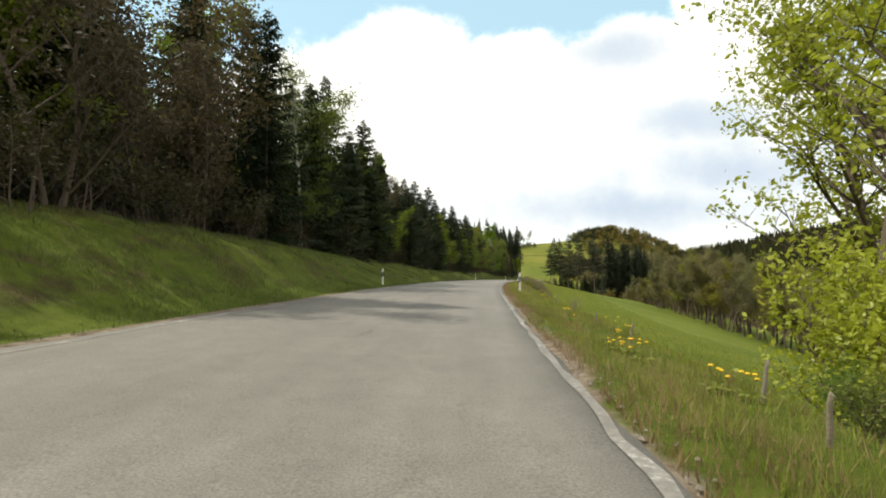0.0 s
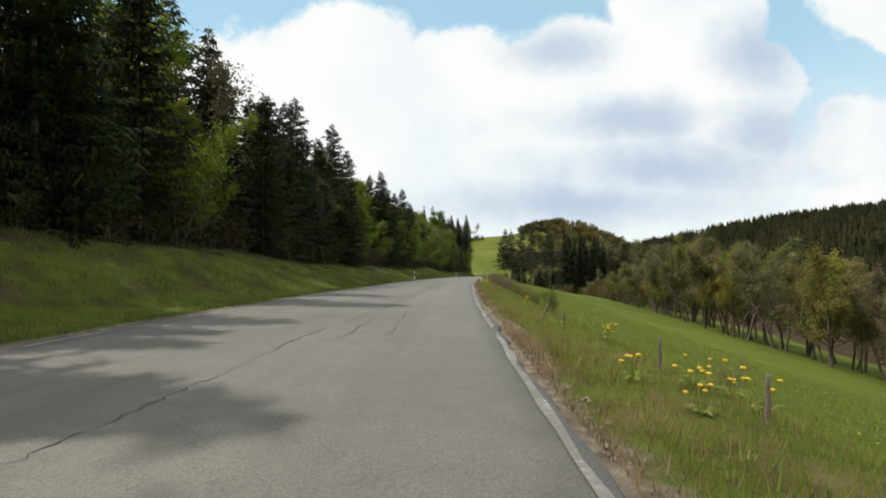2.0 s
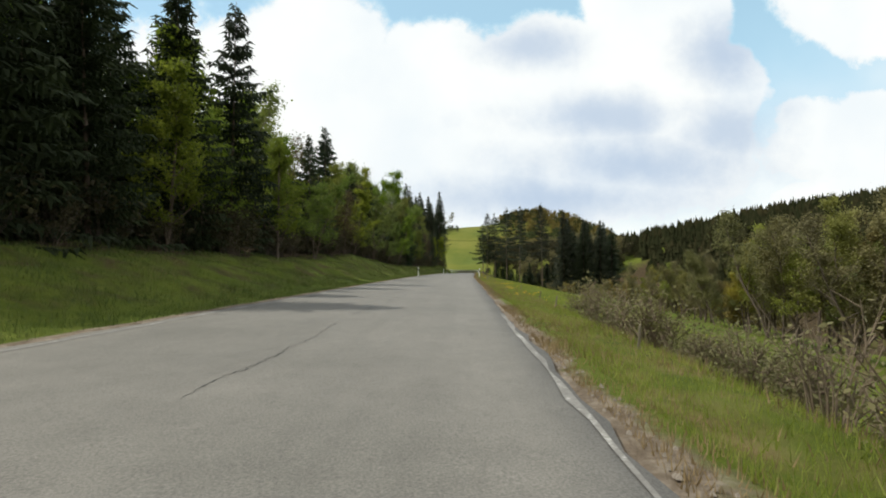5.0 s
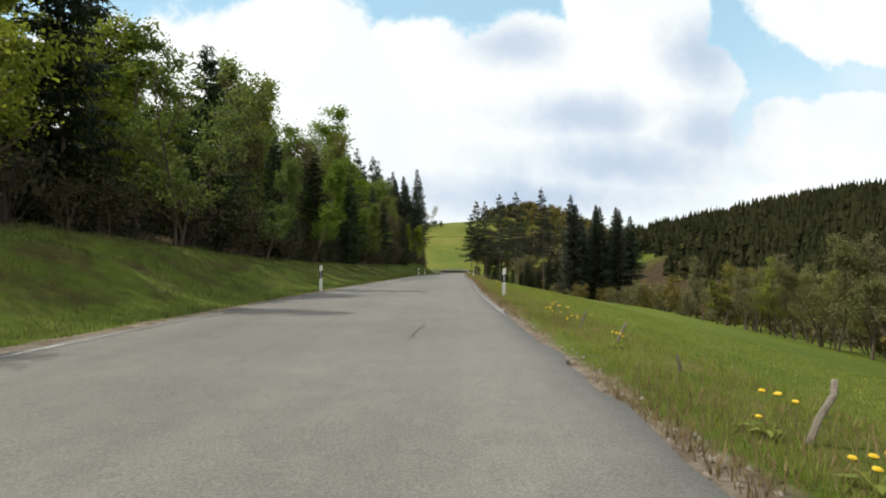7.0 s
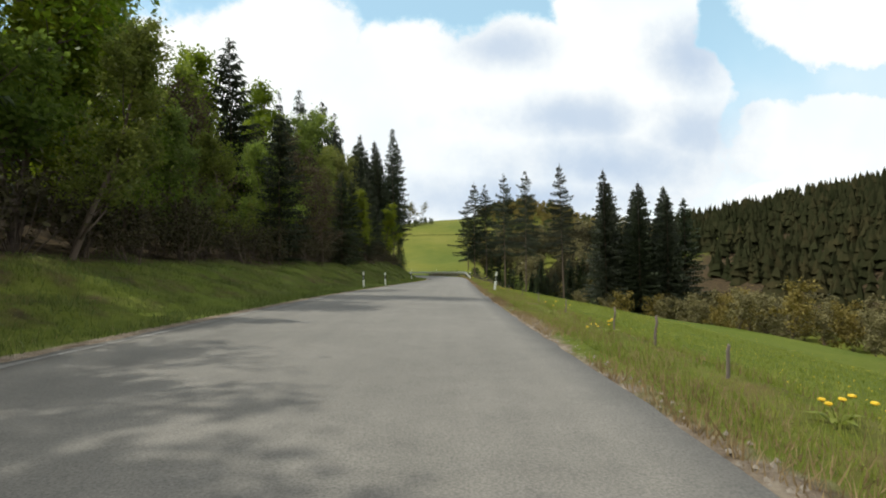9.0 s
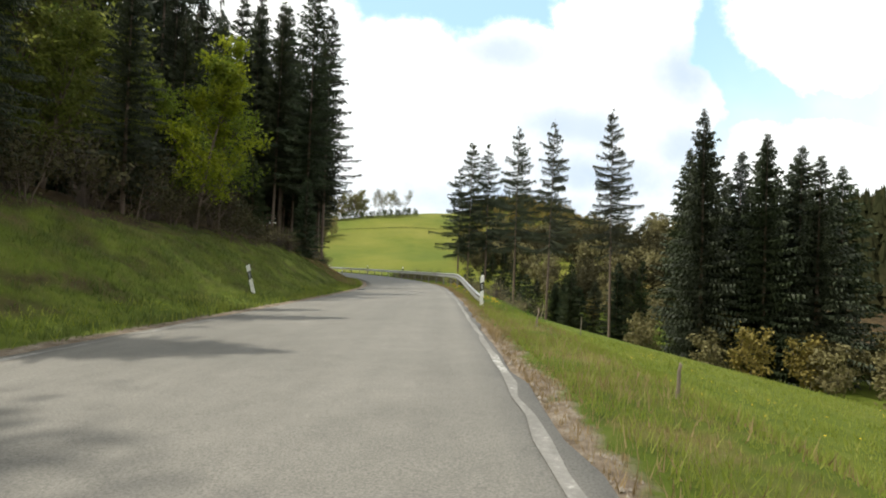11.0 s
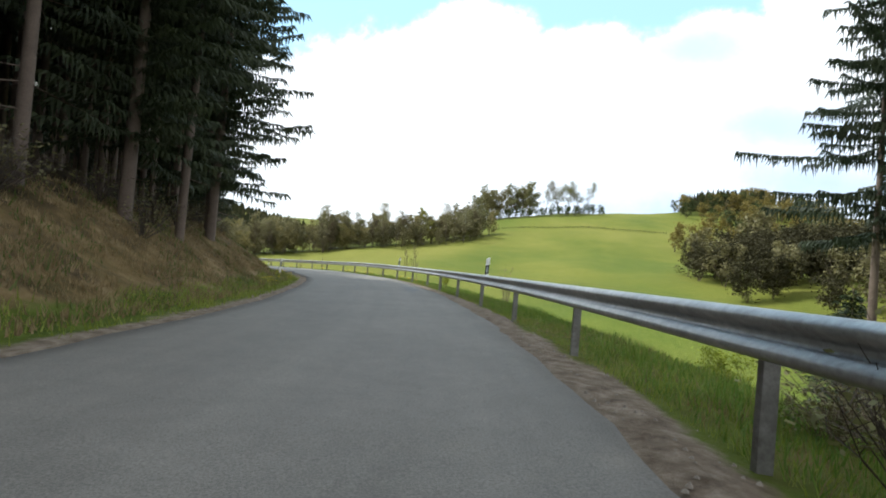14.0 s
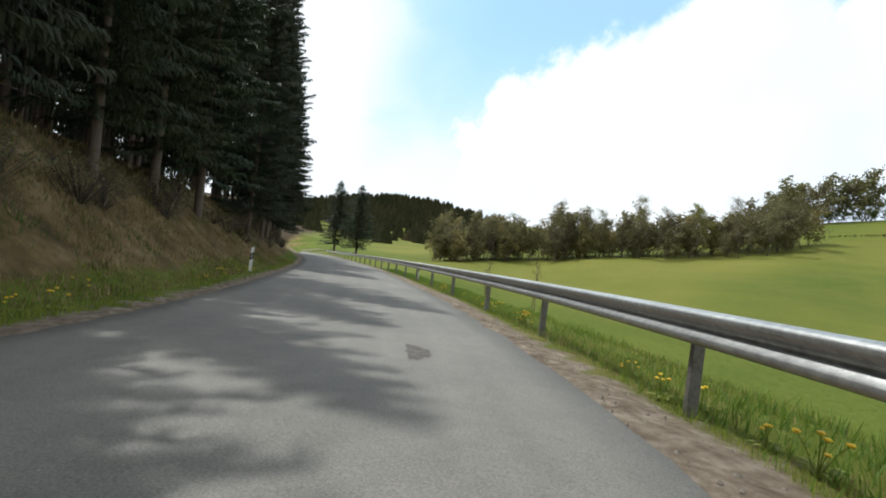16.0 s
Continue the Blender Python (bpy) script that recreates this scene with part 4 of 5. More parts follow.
# the spruces at the foot of the meadow, before the bend
for k, (x, y, top) in enumerate(((66.8, 297.5, 12.5), (68.4, 296.3, 18.1), (71.7, 294.9, 17.4), (75.3, 288.5, 19.5), (79.5, 283.2, 19.9), (86.5, 273.9, 20.4))):
    g = ground_at(x, y)
    plant(f"lone{k % 4}", x, y, 0.95, tall=(top - g) / 33)
for k, (x, y, top) in enumerate(((88.5, 256.4, 15.7), (91.6, 259.8, 13.0), (94.8, 252.9, 12.4), (97.6, 257.0, 12.0), (102.5, 254.6, 11.8), (100.2, 250.4, 9.4), (105.8, 251.6, 8.6), (93.6, 264.4, 12.6), (99.4, 262.0, 12.0),
                                 (106.0, 259.0, 11.4), (98.0, 269.0, 9.0), (103.0, 267.5, 9.4), (108.4, 263.5, 9.6))):
    g = ground_at(x, y)
    plant(f"full{k % 3}", x, y, edge.uniform(0.85, 1.0), tall=(top - g) / 38)

for k in range(22):
    f = k / 21
    plant(f"young{k % 4}", 68 + 20 * f + edge.uniform(0, 5), 303 - 32 * f + edge.uniform(-3, 4), edge.uniform(0.95, 1.4), tall=edge.uniform(0.8, 1.35))

# the copse along the valley's floor
for k in range(64):
    y = 52 + 2.1 * k
    for q in range(2):
        x = 54 + 0.16 * (y - 50) + q * 6 + edge.uniform(-2.5, 4)
        size = np.interp(y, [60, 90, 115, 142, 160, 190, 215], [1.0, 1.05, 1.25, 1.25, 0.72, 0.68, 0.62]) * edge.uniform(0.8, 1.12)
        plant(("copse0", "copse1", "copse2", "copsebud0", "copsebud1")[edge.randrange(5)], x, y, size)
for k in range(26):
    grove(f"scrub{k % 2}" if k % 3 else "scrubgreen", 92 + edge.uniform(-6, 26), 190 + 2.6 * k + edge.uniform(-2, 2), edge.uniform(0.38, 0.55))
for k in range(125):
    x, y = edge.uniform(91, 150), edge.uniform(296, 404)
    grove(f"hedge{k % 2}" if k % 7 else "scrub0", x, y, edge.uniform(0.68, 0.9) * float(np.interp(x, [104, 112], [1.0, 1.4])))
for k in range(12):
    grove("scrubgreen", 113 + 5 * k + edge.uniform(-2, 2), 448 + edge.uniform(-8, 8), edge.uniform(0.7, 0.95))
for k in range(90):
    y = 160 + 1.6 * k
    grove(f"scrub{k % 2}" if k % 3 else "scrubgreen", edge.uniform(76, 112) + 0.12 * (y - 175), y, edge.uniform(0.38, 0.6))
# groups of trees on the green hill
for k in range(16):
    plant(f"scrub{k % 2}" if k < 9 else f"hillbare{k % 4}", 34 + 4.0 * k + (4 if k > 8 else 0) + edge.uniform(-1, 1), 540 + edge.uniform(0, 12), edge.uniform(1.1, 1.45) if k < 9 else edge.uniform(1.15, 1.4))
for k in range(120):
    grove("fargreen" if k % 4 else "farhedge0", 228 + edge.uniform(-45, 60), 560 + edge.uniform(-30, 55), edge.uniform(0.6, 1.0))
for k in range(150):
    grove(f"farhedge{k % 2}" if k % 2 else "fargreen", 222 + edge.uniform(-75, 70), 525 + edge.uniform(-50, 50), edge.uniform(0.6, 0.95))
for k in range(34):
    grove(f"farhedge{k % 2}", 32 + 2.15 * k, 536 + edge.uniform(-2, 5), edge.uniform(0.32, 0.5))
for k in range(110):
    # a low hedge between two fields
    grove(f"farhedge{k % 2}", 44 + 0.72 * k + edge.uniform(-0.3, 0.3), 494 + edge.uniform(-0.4, 0.4), edge.uniform(0.05, 0.08))
plant("bare1", 175, 560, 0.8)
plant_groves("valley_thicket", "brown-olive thicket and copse filling the valley floor")
# the line of trees along the stream beyond the bend
for k in range(40):
    f = k / 39
    x, y = -46 + 90 * f + edge.uniform(-3, 3), 424 + 43 * f + edge.uniform(-7, 9)
    grove(("scrub0", "scrub1", "scrub0", "scrubgreen")[k % 4], x + edge.uniform(-2, 2), y + 8, edge.uniform(0.7, 1.0))
    plant(("hillbare0", "bud0", "hillbare1", "hillbare2", "bare1", "copse1")[k % 6 if k > 24 else k % 5], x, y, edge.uniform(0.75, 1.15))
for k in range(62):
    x, y = edge.uniform(-46, 40), edge.uniform(399, 414)
    grove(f"scrub{k % 2}" if k % 3 else "scrubgreen", x, y + 0.57 * (x + 70), edge.uniform(0.38, 0.7))
plant_groves("stream_bushes", "low budding bushes along the stream")
for x, y, q in ((-51, 398, 0.72), (-60, 399, 0.76)):
    plant("edge0", x, y, 1.3, tall=q)

# the wooded hill across the valley


def far_wood():
    verts, faces = [], []
    rd = random.Random(5)
    xs, ys = np.array([(rd.uniform(70, 360), rd.uniform(-60, 540)) for k in range(14500)]).T
    s, u = near_road(xs, ys)
    zs = ground_z(xs, ys)
    for x, y, z, uu in zip(xs, ys, zs, u):
        if uu < 84 + 8 * math.sin(y * 0.05) or (y > 366 and x < 150 + (y - 366) * 0.6) or (y > 285 and x < 152) or (y > 245 and x < 114):
            continue
        h, r, n = rd.uniform(6.0, 10.5), rd.uniform(1.8, 3.2), 6
        for tier in range(4):
            b = len(verts)
            z0, z1 = z + h * (0.05 + 0.22 * tier), z + h * (0.42 + 0.195 * tier)
            for k in range(n):
                a = 6.2832 * k / n + tier + x
                rr = r * (1 - 0.22 * tier) * rd.uniform(0.5, 1.3)
                verts.append((x + rr * math.cos(a), y + rr * math.sin(a), z0 - rd.uniform(0, 1.4)))
            verts.append((x + rd.uniform(-.2, .2), y, z1))
            faces += [(b + k, b + (k + 1) % n, b + n) for k in range(n)]
    for k in range(1700):
        x, y = -500 + rd.gauss(0, 150), 925 + rd.gauss(0, 140)
        z, r, b = ground_at(x, y), rd.uniform(6, 10), len(verts)
        for j in range(6):
            verts.append((x + r * math.cos(j * 1.047), y + r * math.sin(j * 1.047), z - 2))
        verts.append((x, y, z + rd.uniform(10, 18)))
        faces += [(b + j, b + (j + 1) % 6, b + 6) for j in range(6)]
    for k in range(150):
        # spruces on the hilltop
        x, y = rd.uniform(168, 214), rd.uniform(575, 612)
        z, h, r = ground_at(x, y), rd.uniform(9, 14), rd.uniform(2.2, 3.4)
        for tier in range(3):
            b = len(verts)
            for j in range(6):
                rr = r * (1 - 0.27 * tier) * rd.uniform(0.7, 1.2)
                verts.append((x + rr * math.cos(j * 1.047 + tier), y + rr * math.sin(j * 1.047 + tier), z + h * (0.04 + 0.26 * tier)))
            verts.append((x, y, z + h * (0.5 + 0.25 * tier)))
            faces += [(b + j, b + (j + 1) % 6, b + 6) for j in range(6)]
    tagged(new("far_forest", mesh_object("far_forest", verts, faces, [M_FARNEEDLE])), "dark spruce forest covering the hill across the valley", "forest", kind="stuff")


far_wood()

# ---- guardrail ----
RAIL_S0 = S_BEND + 4.5


def rail_u(s):
    return float(np.interp(s, [RAIL_S0, RAIL_S0 + 14, 272, S_END], [0.78, 0.66, 0.64, 0.90]))


def rail_z(s):
    """The height of the beam's middle; the beam comes up out of the ground at its start."""
    sink = 0.72 * float(1 - step01(s, RAIL_S0, RAIL_S0 + 15.5))
    return float(road_z(s)) + float(np.interp(s, [268, S_END], [0.785, 0.718])) - sink


M_POSTSTEEL = material("weathered_steel", (0.2, 0.19, 0.175), 0.6, metal=0.5, colours=[(0.12, 0.11, 0.10), (0.2, 0.19, 0.175), (0.27, 0.26, 0.25)], scale=3, fine=22, bump=0.1)


RAIL_POSTS = [229.3, 233.2, 238.0, 242.1, 246.2, 250.1, 254.5, 258.9, 263.1, 267.4, 271.1, 274.9, 279.0, 282.9, 287.0, 291.0, 295.0, 298.8, 302.0, 306.0, 309.4, 312.2, 315.6, 318.8, 321.8, 326.0, 329.8]


def guardrail():
    rail = tagged(new("guardrail"), "galvanised steel guardrail on posts along the outside of the bend", "guardrail")
    prof = [(0.0, 0.155), (-0.035, 0.15), (-0.082, 0.115), (-0.082, 0.075), (-0.02, 0.03), (-0.005, 0.0), (-0.02, -0.03), (-0.082, -0.075), (-0.082, -0.115), (-0.035, -0.15), (0.0, -0.155)]
    s0, k = RAIL_S0, 0
    while s0 < S_END + 110:
        s1 = s0 + 4.0
        ss = np.linspace(s0, s1 + 0.12, 9)
        verts, faces = [], []
        for i, s in enumerate(ss):
            x, y = at_road(s, rail_u(s))
            zc = rail_z(s)
            j = int(np.clip((s + S_START) * 2, 0, NS - 1))
            for th in (0.0, 0.004):
                for a, b in prof:
                    verts.append((x + RIGHT[j, 0] * (a + th + (0.004 if i < 8 else -0.001)), y + RIGHT[j, 1] * (a + th), zc + b))
        n = len(prof)
        for i in range(len(ss) - 1):
            for q in range(n - 1):
                a = i * 2 * n + q
                faces.append((a, a + 1, a + 2 * n + 1, a + 2 * n))
                a += n
                faces.append((a, a + 2 * n, a + 2 * n + 1, a + 1))
        beam = new("beam", mesh_object("beam", verts, faces, [M_ZINC], True))
        beam.parent = rail
        s0, k = s1, k + 1
    for s0 in RAIL_POSTS + [334.0 + 4 * k for k in range(23)]:
        x, y = at_road(s0, rail_u(s0) + 0.09)
        zg = ground_at(x, y)
        top = rail_z(s0) + 0.10
        if top - zg > 0.15:
            bm = bmesh.new()
            j = int(np.clip((s0 + S_START) * 2, 0, NS - 1))
            yaw = math.degrees(math.atan2(TAN[j, 1], TAN[j, 0]))
            hh = top - zg + 0.4
            m = pose(x, y, top - hh / 2, 0, 0, yaw)
            box(bm, 0.006, 0.10, hh, m)
            for q in (-1, 1):
                box(bm, 0.055, 0.006, hh, m @ Matrix.Translation((0.026, 0.05 * q, 0)))
            box(bm, 0.05, 0.012, 0.2, m @ Matrix.Translation((0.02, 0.06, hh / 2 - 0.1)))
            part("post", bm, M_POSTSTEEL, rail)


guardrail()

# ---- roadside posts ----


def delineator(x, y, yaw, lean=(0, 0), lift=0.0, foot=-0.25):
    """A white roadside post with a slanted cap, a slanted black band and a reflector."""
    z = ground_at(x, y) + lift
    ob = tagged(new("roadside_post"), "white plastic roadside marker post with black band and reflector", "roadside post", "roadside marker posts")
    section = [(-0.06, -0.05), (0.06, -0.05), (0.05, 0.0), (0.018, 0.06), (-0.018, 0.06), (-0.05, 0.0)]

    def prism(name, z0, z1, slope, mat, grow=0.0, label=""):
        bm = bmesh.new()
        rings = []
        for zz in (z0, z1):
            rings.append([bm.verts.new((a * (1 + grow), b * (1 + grow), zz + (slope * a / 0.12 if zz > 0.46 else 0))) for a, b in section])
        bm.faces.new(rings[0][::-1])
        bm.faces.new(rings[1])
        for k in range(6):
            bm.faces.new((rings[0][k], rings[0][(k + 1) % 6], rings[1][(k + 1) % 6], rings[1][k]))
        bmesh.ops.recalc_face_normals(bm, faces=bm.faces)
        part(name, bm, mat, ob, label)
    prism("lower_body", foot, 0.50, 0.045, M_POST)
    prism("band", 0.50, 0.78, 0.045, M_BLACK, -0.03, "slanted black band")
    prism("cap", 0.78, 1.0, 0.045, M_POST)
    bm = bmesh.new()
    box(bm, 0.04, 0.012, 0.19, pose(0, -0.05, 0.64), 0.004)
    part("reflector", bm, M_REFLECT, ob, "pale grey reflector strip")
    ob.matrix_basis = pose(x, y, z, lean[0], lean[1], yaw)
    return ob


def heading(s):
    j = int(np.clip((s + S_START) * 2, 0, NS - 1))
    return math.degrees(math.atan2(TAN[j, 1], TAN[j, 0])) - 90


def post_at(s, u, lean=(0, 0), top=None):
    x, y = at_road(s, u)
    lift = 0.0 if top is None else float(road_z(s)) + top - 1.0 - ground_at(x, y)
    foot = -0.25 if top is None else 0.10
    return delineator(float(x), float(y), heading(s), lean, lift, foot)


for s, u, lean in ((25.3, 0.88, (0, 1)), (77.0, 0.5, (0, 6)), (135.6, 0.68, (0, 2)), (184, 0.9, (0, 8)), (S_BEND + 3.8, 0.6, (0, 0)), (344, 1.35, (0, 2))):
    post_at(s, u, lean)
for s, lean in ((271.1, (0, 3)), (291.1, (0, 3)), (309.5, (0, 2))):
    post_at(s, rail_u(s) + 0.17, lean, 1.44)
for s, v, lean in ((27.8, 1.25, (0, 0)), (81.8, 1.0, (0, 0)), (136.8, 0.45, (0, 1)), (187.5, 1.1, (0, 0)), (195, 1.0, (0, 0)), (224, 1.9, (0, -14)), (273.2, 1.4, (0, 0)), (310.3, 1.3, (0, 3)), (338.5, 1.0, (0, 2))):
    post_at(s, -float(width_at(s)) - v, lean)

# ---- marks on the road ----
M_SEAM = material("tar_seam", (0.03, 0.029, 0.028), 0.55, fine=50, bump=0.3)
M_PATCH = material("old_patch", (0.10, 0.085, 0.075), 0.9, colours=[(0.035, 0.03, 0.026), (0.085, 0.073, 0.062), (0.15, 0.135, 0.12)], scale=14, fine=70, bump=0.6)


def along(s0, s1, step=0.5):
    return np.arange(s0, s1, step)


for a, b in ((-40, 92), (128, 147), (205, S_BEND + 22)):
    ss = along(a, b)
    ribbon("edge_line", ss, np.full(len(ss), -0.175), np.full(len(ss), -0.095), 0.005, M_PAINT, "worn white edge line on the road", 2, 0.0, 0.02)
ss = along(-40, S_BEND + 10)
ribbon("edge_line", ss, -width_at(ss) + 0.14, -width_at(ss) + 0.23, 0.005, M_PAINT, "worn white edge line on the road", 2, 0.0, 0.014)
for a, b in ((222.0, 225.0), (301.6, 309.0)):
    ss = along(a, b, 0.25)
    ribbon("centre_line", ss, np.linspace(-1.85, -1.8, len(ss)) if a < 250 else np.linspace(-2.86, -2.34, len(ss)), np.linspace(-1.81, -1.76, len(ss)) if a < 250 else np.linspace(-2.83, -2.31, len(ss)), 0.005, M_PAINT, "faint thin white centre line", 2, 0.0, 0.004)


def wander(s0, s1, u, size, seed, step=0.07):
    """A wandering line along the road: s and u."""
    r = np.random.default_rng(seed)
    ss = np.arange(s0, s1, step)
    n = len(ss)
    rough = smooth(np.cumsum(r.normal(0, 1, n)) * 0.016, 2)
    rough = rough - np.linspace(rough[0], rough[-1], n)
    return ss, u + rough * size + r.normal(0, 0.02, n)


def crack(s0, s1, u, size, seed, width=0.018, mat=None, label="dark crack in the asphalt"):
    ss, uu = wander(s0, s1, u, size, seed)
    r = np.random.default_rng(seed + 1)
    w = width * np.clip(np.exp(r.normal(-0.15, 0.75, len(ss))), 0.06, 3.2)
    w *= np.clip(1.3 + 1.6 * np.sin(ss * 1.7 + seed) * np.sin(ss * 0.43 + seed * 2), 0.08, 2.4)      # it opens and closes
    w = np.minimum(0.55 * w, 0.02)
    w[0] = w[-1] = 0.002
    return ribbon("crack", ss, uu - w / 2, uu + w / 2, 0.004, mat or M_CRACK, label, 2)


crack(6, 52, -2.6, 1.0, 1, 0.016)
crack(50, 70, -2.55, 1.2, 2, 0.02)
crack(84, 98, -2.9, 1.0, 3, 0.012)
for a, b, u, k in ((34, 52, -2.45, 4), (38, 49, -2.78, 5), (36, 44, -1.75, 6), (52, 69, -2.35, 7), (55, 68, -2.85, 8), (57, 66, -2.1, 9)):
    crack(a, b, u, 1.3, 30 + k, 0.010)
for k in range(26):
    r = random.Random(400 + k)
    s0 = r.uniform(8, 215) if k > 7 else r.uniform(50, 66)
    crack(s0, s0 + r.uniform(0.8, 3.5), r.uniform(-4.6, -0.7) if k > 7 else -2.6 + r.uniform(-1.2, 0.9), 1.6, 500 + k, 0.010)


def cross_crack(s0, u0, u1, seed, width=0.012):
    r = random.Random(seed)
    verts, faces = [], []
    n = int(abs(u1 - u0) / 0.1)
    s = s0
    for i in range(n + 1):
        u = u0 + (u1 - u0) * i / n
        s += r.gauss(0, 0.05)
        w = width * r.uniform(0.3, 1.5)
        for q in (-1, 1):
            x, y = at_road(s + q * w, u)
            verts.append((float(x), float(y), float(road_surface(s, u)) + 0.0045))
    faces = [(2 * i, 2 * i + 1, 2 * i + 3, 2 * i + 2) for i in range(n)]
    tagged(new("crack", mesh_object("crack", verts, faces, [M_CRACK])), "dark crack across the asphalt", kind="structure")


for k, (s, a, b) in enumerate(((57.8, -5, -2.6), (58.6, -4.4, -2.4), (60.5, -2.6, -1.2), (63, -4.8, -2.6), (170, -4.5, -2.0), (171.5, -3.8, -2.2), (176, -4.2, -2.8), (232, -5, -2.2), (234, -4.4, -2.6), (30, -3.6, -2.7), (26, -3.1, -2.4))):
    cross_crack(s, a, b, 700 + k)

S75 = float(s_of_time(7.5))
for k in range(16):
    r = random.Random(800 + k)
    s0, u0 = S75 + r.uniform(2.5, 9), r.uniform(-5.2, -2.6)
    if k % 2:
        cross_crack(s0, u0, u0 + r.uniform(0.5, 1.6), 820 + k, 0.006)
    else:
        crack(s0, s0 + r.uniform(0.8, 2.6), u0, 1.8, 840 + k, 0.008)


def blotch(name, s, u, ls, lu, mat, seed, label):
    """A ragged patch lying on the road."""
    r = random.Random(seed)
    n = 64
    verts = [(*map(float, at_road(s, u)), float(road_surface(s, u)) + 0.006)]
    for k in range(n):
        a = 6.2832 * k / n
        q = 0.86 + 0.16 * math.sin(3 * a + seed) + 0.1 * math.sin(7 * a + 2 * seed) + r.uniform(-0.14, 0.14)
        s1, u1 = s + math.cos(a) * ls * q, u + math.sin(a) * lu * q
        x, y = at_road(s1, u1)
        verts.append((float(x), float(y), float(road_surface(s1, u1)) + 0.0035))
    faces = [(0, 1 + k, 1 + (k + 1) % n) for k in range(n)]
    tagged(new(name, mesh_object(name, verts, faces, [mat])), label, kind="structure")


for k, (s, u, a, b) in enumerate(((56.6, -2.65, 0.5, 0.16), (57.9, -2.5, 0.25, 0.09), (58.7, -2.55, 0.45, 0.08), (59.6, -2.6, 0.3, 0.07), (62.2, -2.62, 0.4, 0.1), (63.4, -2.56, 0.3, 0.08), (65.2, -2.5, 0.5, 0.07), (67, -2.52, 0.6, 0.06), (68.6, -2.55, 0.3, 0.05))):
    blotch("road_patch", s, u, a, b, M_PATCH, 60 + k, "broken brownish patch along the crack")
M_PALEPATCH = material("polished_patch", (0.2, 0.2, 0.2), 0.55, colours=[(0.09, 0.085, 0.08), (0.13, 0.125, 0.12), (0.18, 0.175, 0.17)], scale=5, fine=40, bump=0.5)
blotch("road_patch", 65.9, -2.8, 0.4, 0.07, M_PALEPATCH, 94, "smooth pale grey patch in the broken asphalt")
blotch("road_patch", 68.0, -4.46, 0.18, 0.14, M_PATCH, 95, "small dark hollow in the asphalt")
blotch("road_patch", 297.3, -0.75, 2.2, 0.32, M_SEAM, 90, "dark tar patch near the road edge")
blotch("road_patch", S75 + 3.1, -0.40, 0.3, 0.05, M_SEAM, 92, "small dark tar patch beside the edge line")
blotch("road_patch", 323.3, -1.42, 0.5, 0.16, M_PATCH, 91, "shallow pothole in the asphalt")
ss = np.arange(230.6, 233.7, 0.1)
uu = -2.19 + 0.42 * np.clip((233.5 - ss) / 1.6, 0, 1) ** 1.5 + 0.25 * np.clip((232.2 - ss), 0, 2)
ribbon("tar_seam", ss, uu - 0.035, uu + 0.03, 0.005, M_SEAM, "curved black tar seam in the road", 2, 0.0, 0.004)
ss = np.arange(295.5, 301.1, 0.1)
uu = np.linspace(-3.1, -2.9, len(ss))
ribbon("tar_seam", ss, uu - 0.02, uu + 0.02, 0.005, M_SEAM, "straight black tar seam in the road", 2, 0.0, 0.004)


def drain(s, u):
    """An iron grating in the gutter."""
    ob = tagged(new("drain_grate"), "rusty iron drain grate in the road gutter", "drain", "gutter drains")
    m_iron = M_SEAM
    bm = bmesh.new()
    for q in (-1, 1):
        box(bm, 0.5, 0.04, 0.05, Matrix.Translation((0, 0.23 * q, 0)), 0.006)
        box(bm, 0.04, 0.42, 0.05, Matrix.Translation((0.23 * q, 0, 0)), 0.006)
    part("frame", bm, m_iron, ob)
    for k in range(6):
        bm = bmesh.new()
        box(bm, 0.03, 0.42, 0.04, Matrix.Translation((-0.175 + 0.07 * k, 0, 0)), 0.005)
        part("bar", bm, m_iron, ob)
    x, y = at_road(s, u)
    ob.matrix_basis = pose(float(x), float(y), float(road_surface(s, u)) + 0.0, 0, 0, heading(s))


drain(235.2, -5.1)
drain(315.5, -4.95)

# ---- fence ----


def stake_mesh(seed, h, r):
    rd = random.Random(seed)
    verts, faces = [], []
    pts = [(0, 0, -0.35), (rd.gauss(0, .008), rd.gauss(0, .008), h * 0.4), (rd.gauss(0, .012), rd.gauss(0, .012), h * 0.8), (0, 0, h)]
    tube(verts, faces, pts, [r * 1.05, r, r * rd.uniform(0.85, 1.0), r * 0.8], 8)
    for i in range(len(verts)):
        verts[i] = verts[i] + Vector((rd.gauss(0, r * .07), rd.gauss(0, r * .07), rd.gauss(0, .012) if i >= len(verts) - 8 else 0))
    return mesh_object("fence_post", verts, faces, [M_WOOD], False)


STAKES = {}


def fence_post(s, u, h, lean=(0, 0), r=0.019):
    """A stake of about that height, of which a few shapes serve all."""
    key = round(h * 12)
    if key not in STAKES:
        STAKES[key] = stake_mesh(key, key / 12, r)
    x, y = at_road(s, u)
    ob = tagged(new("fence_post", STAKES[key]), "weathered leaning wooden fence post in the grass", "fence post", "meadow fence posts")
    ob.matrix_basis = pose(float(x), float(y), ground_at(x, y), lean[0], lean[1], heading(s))


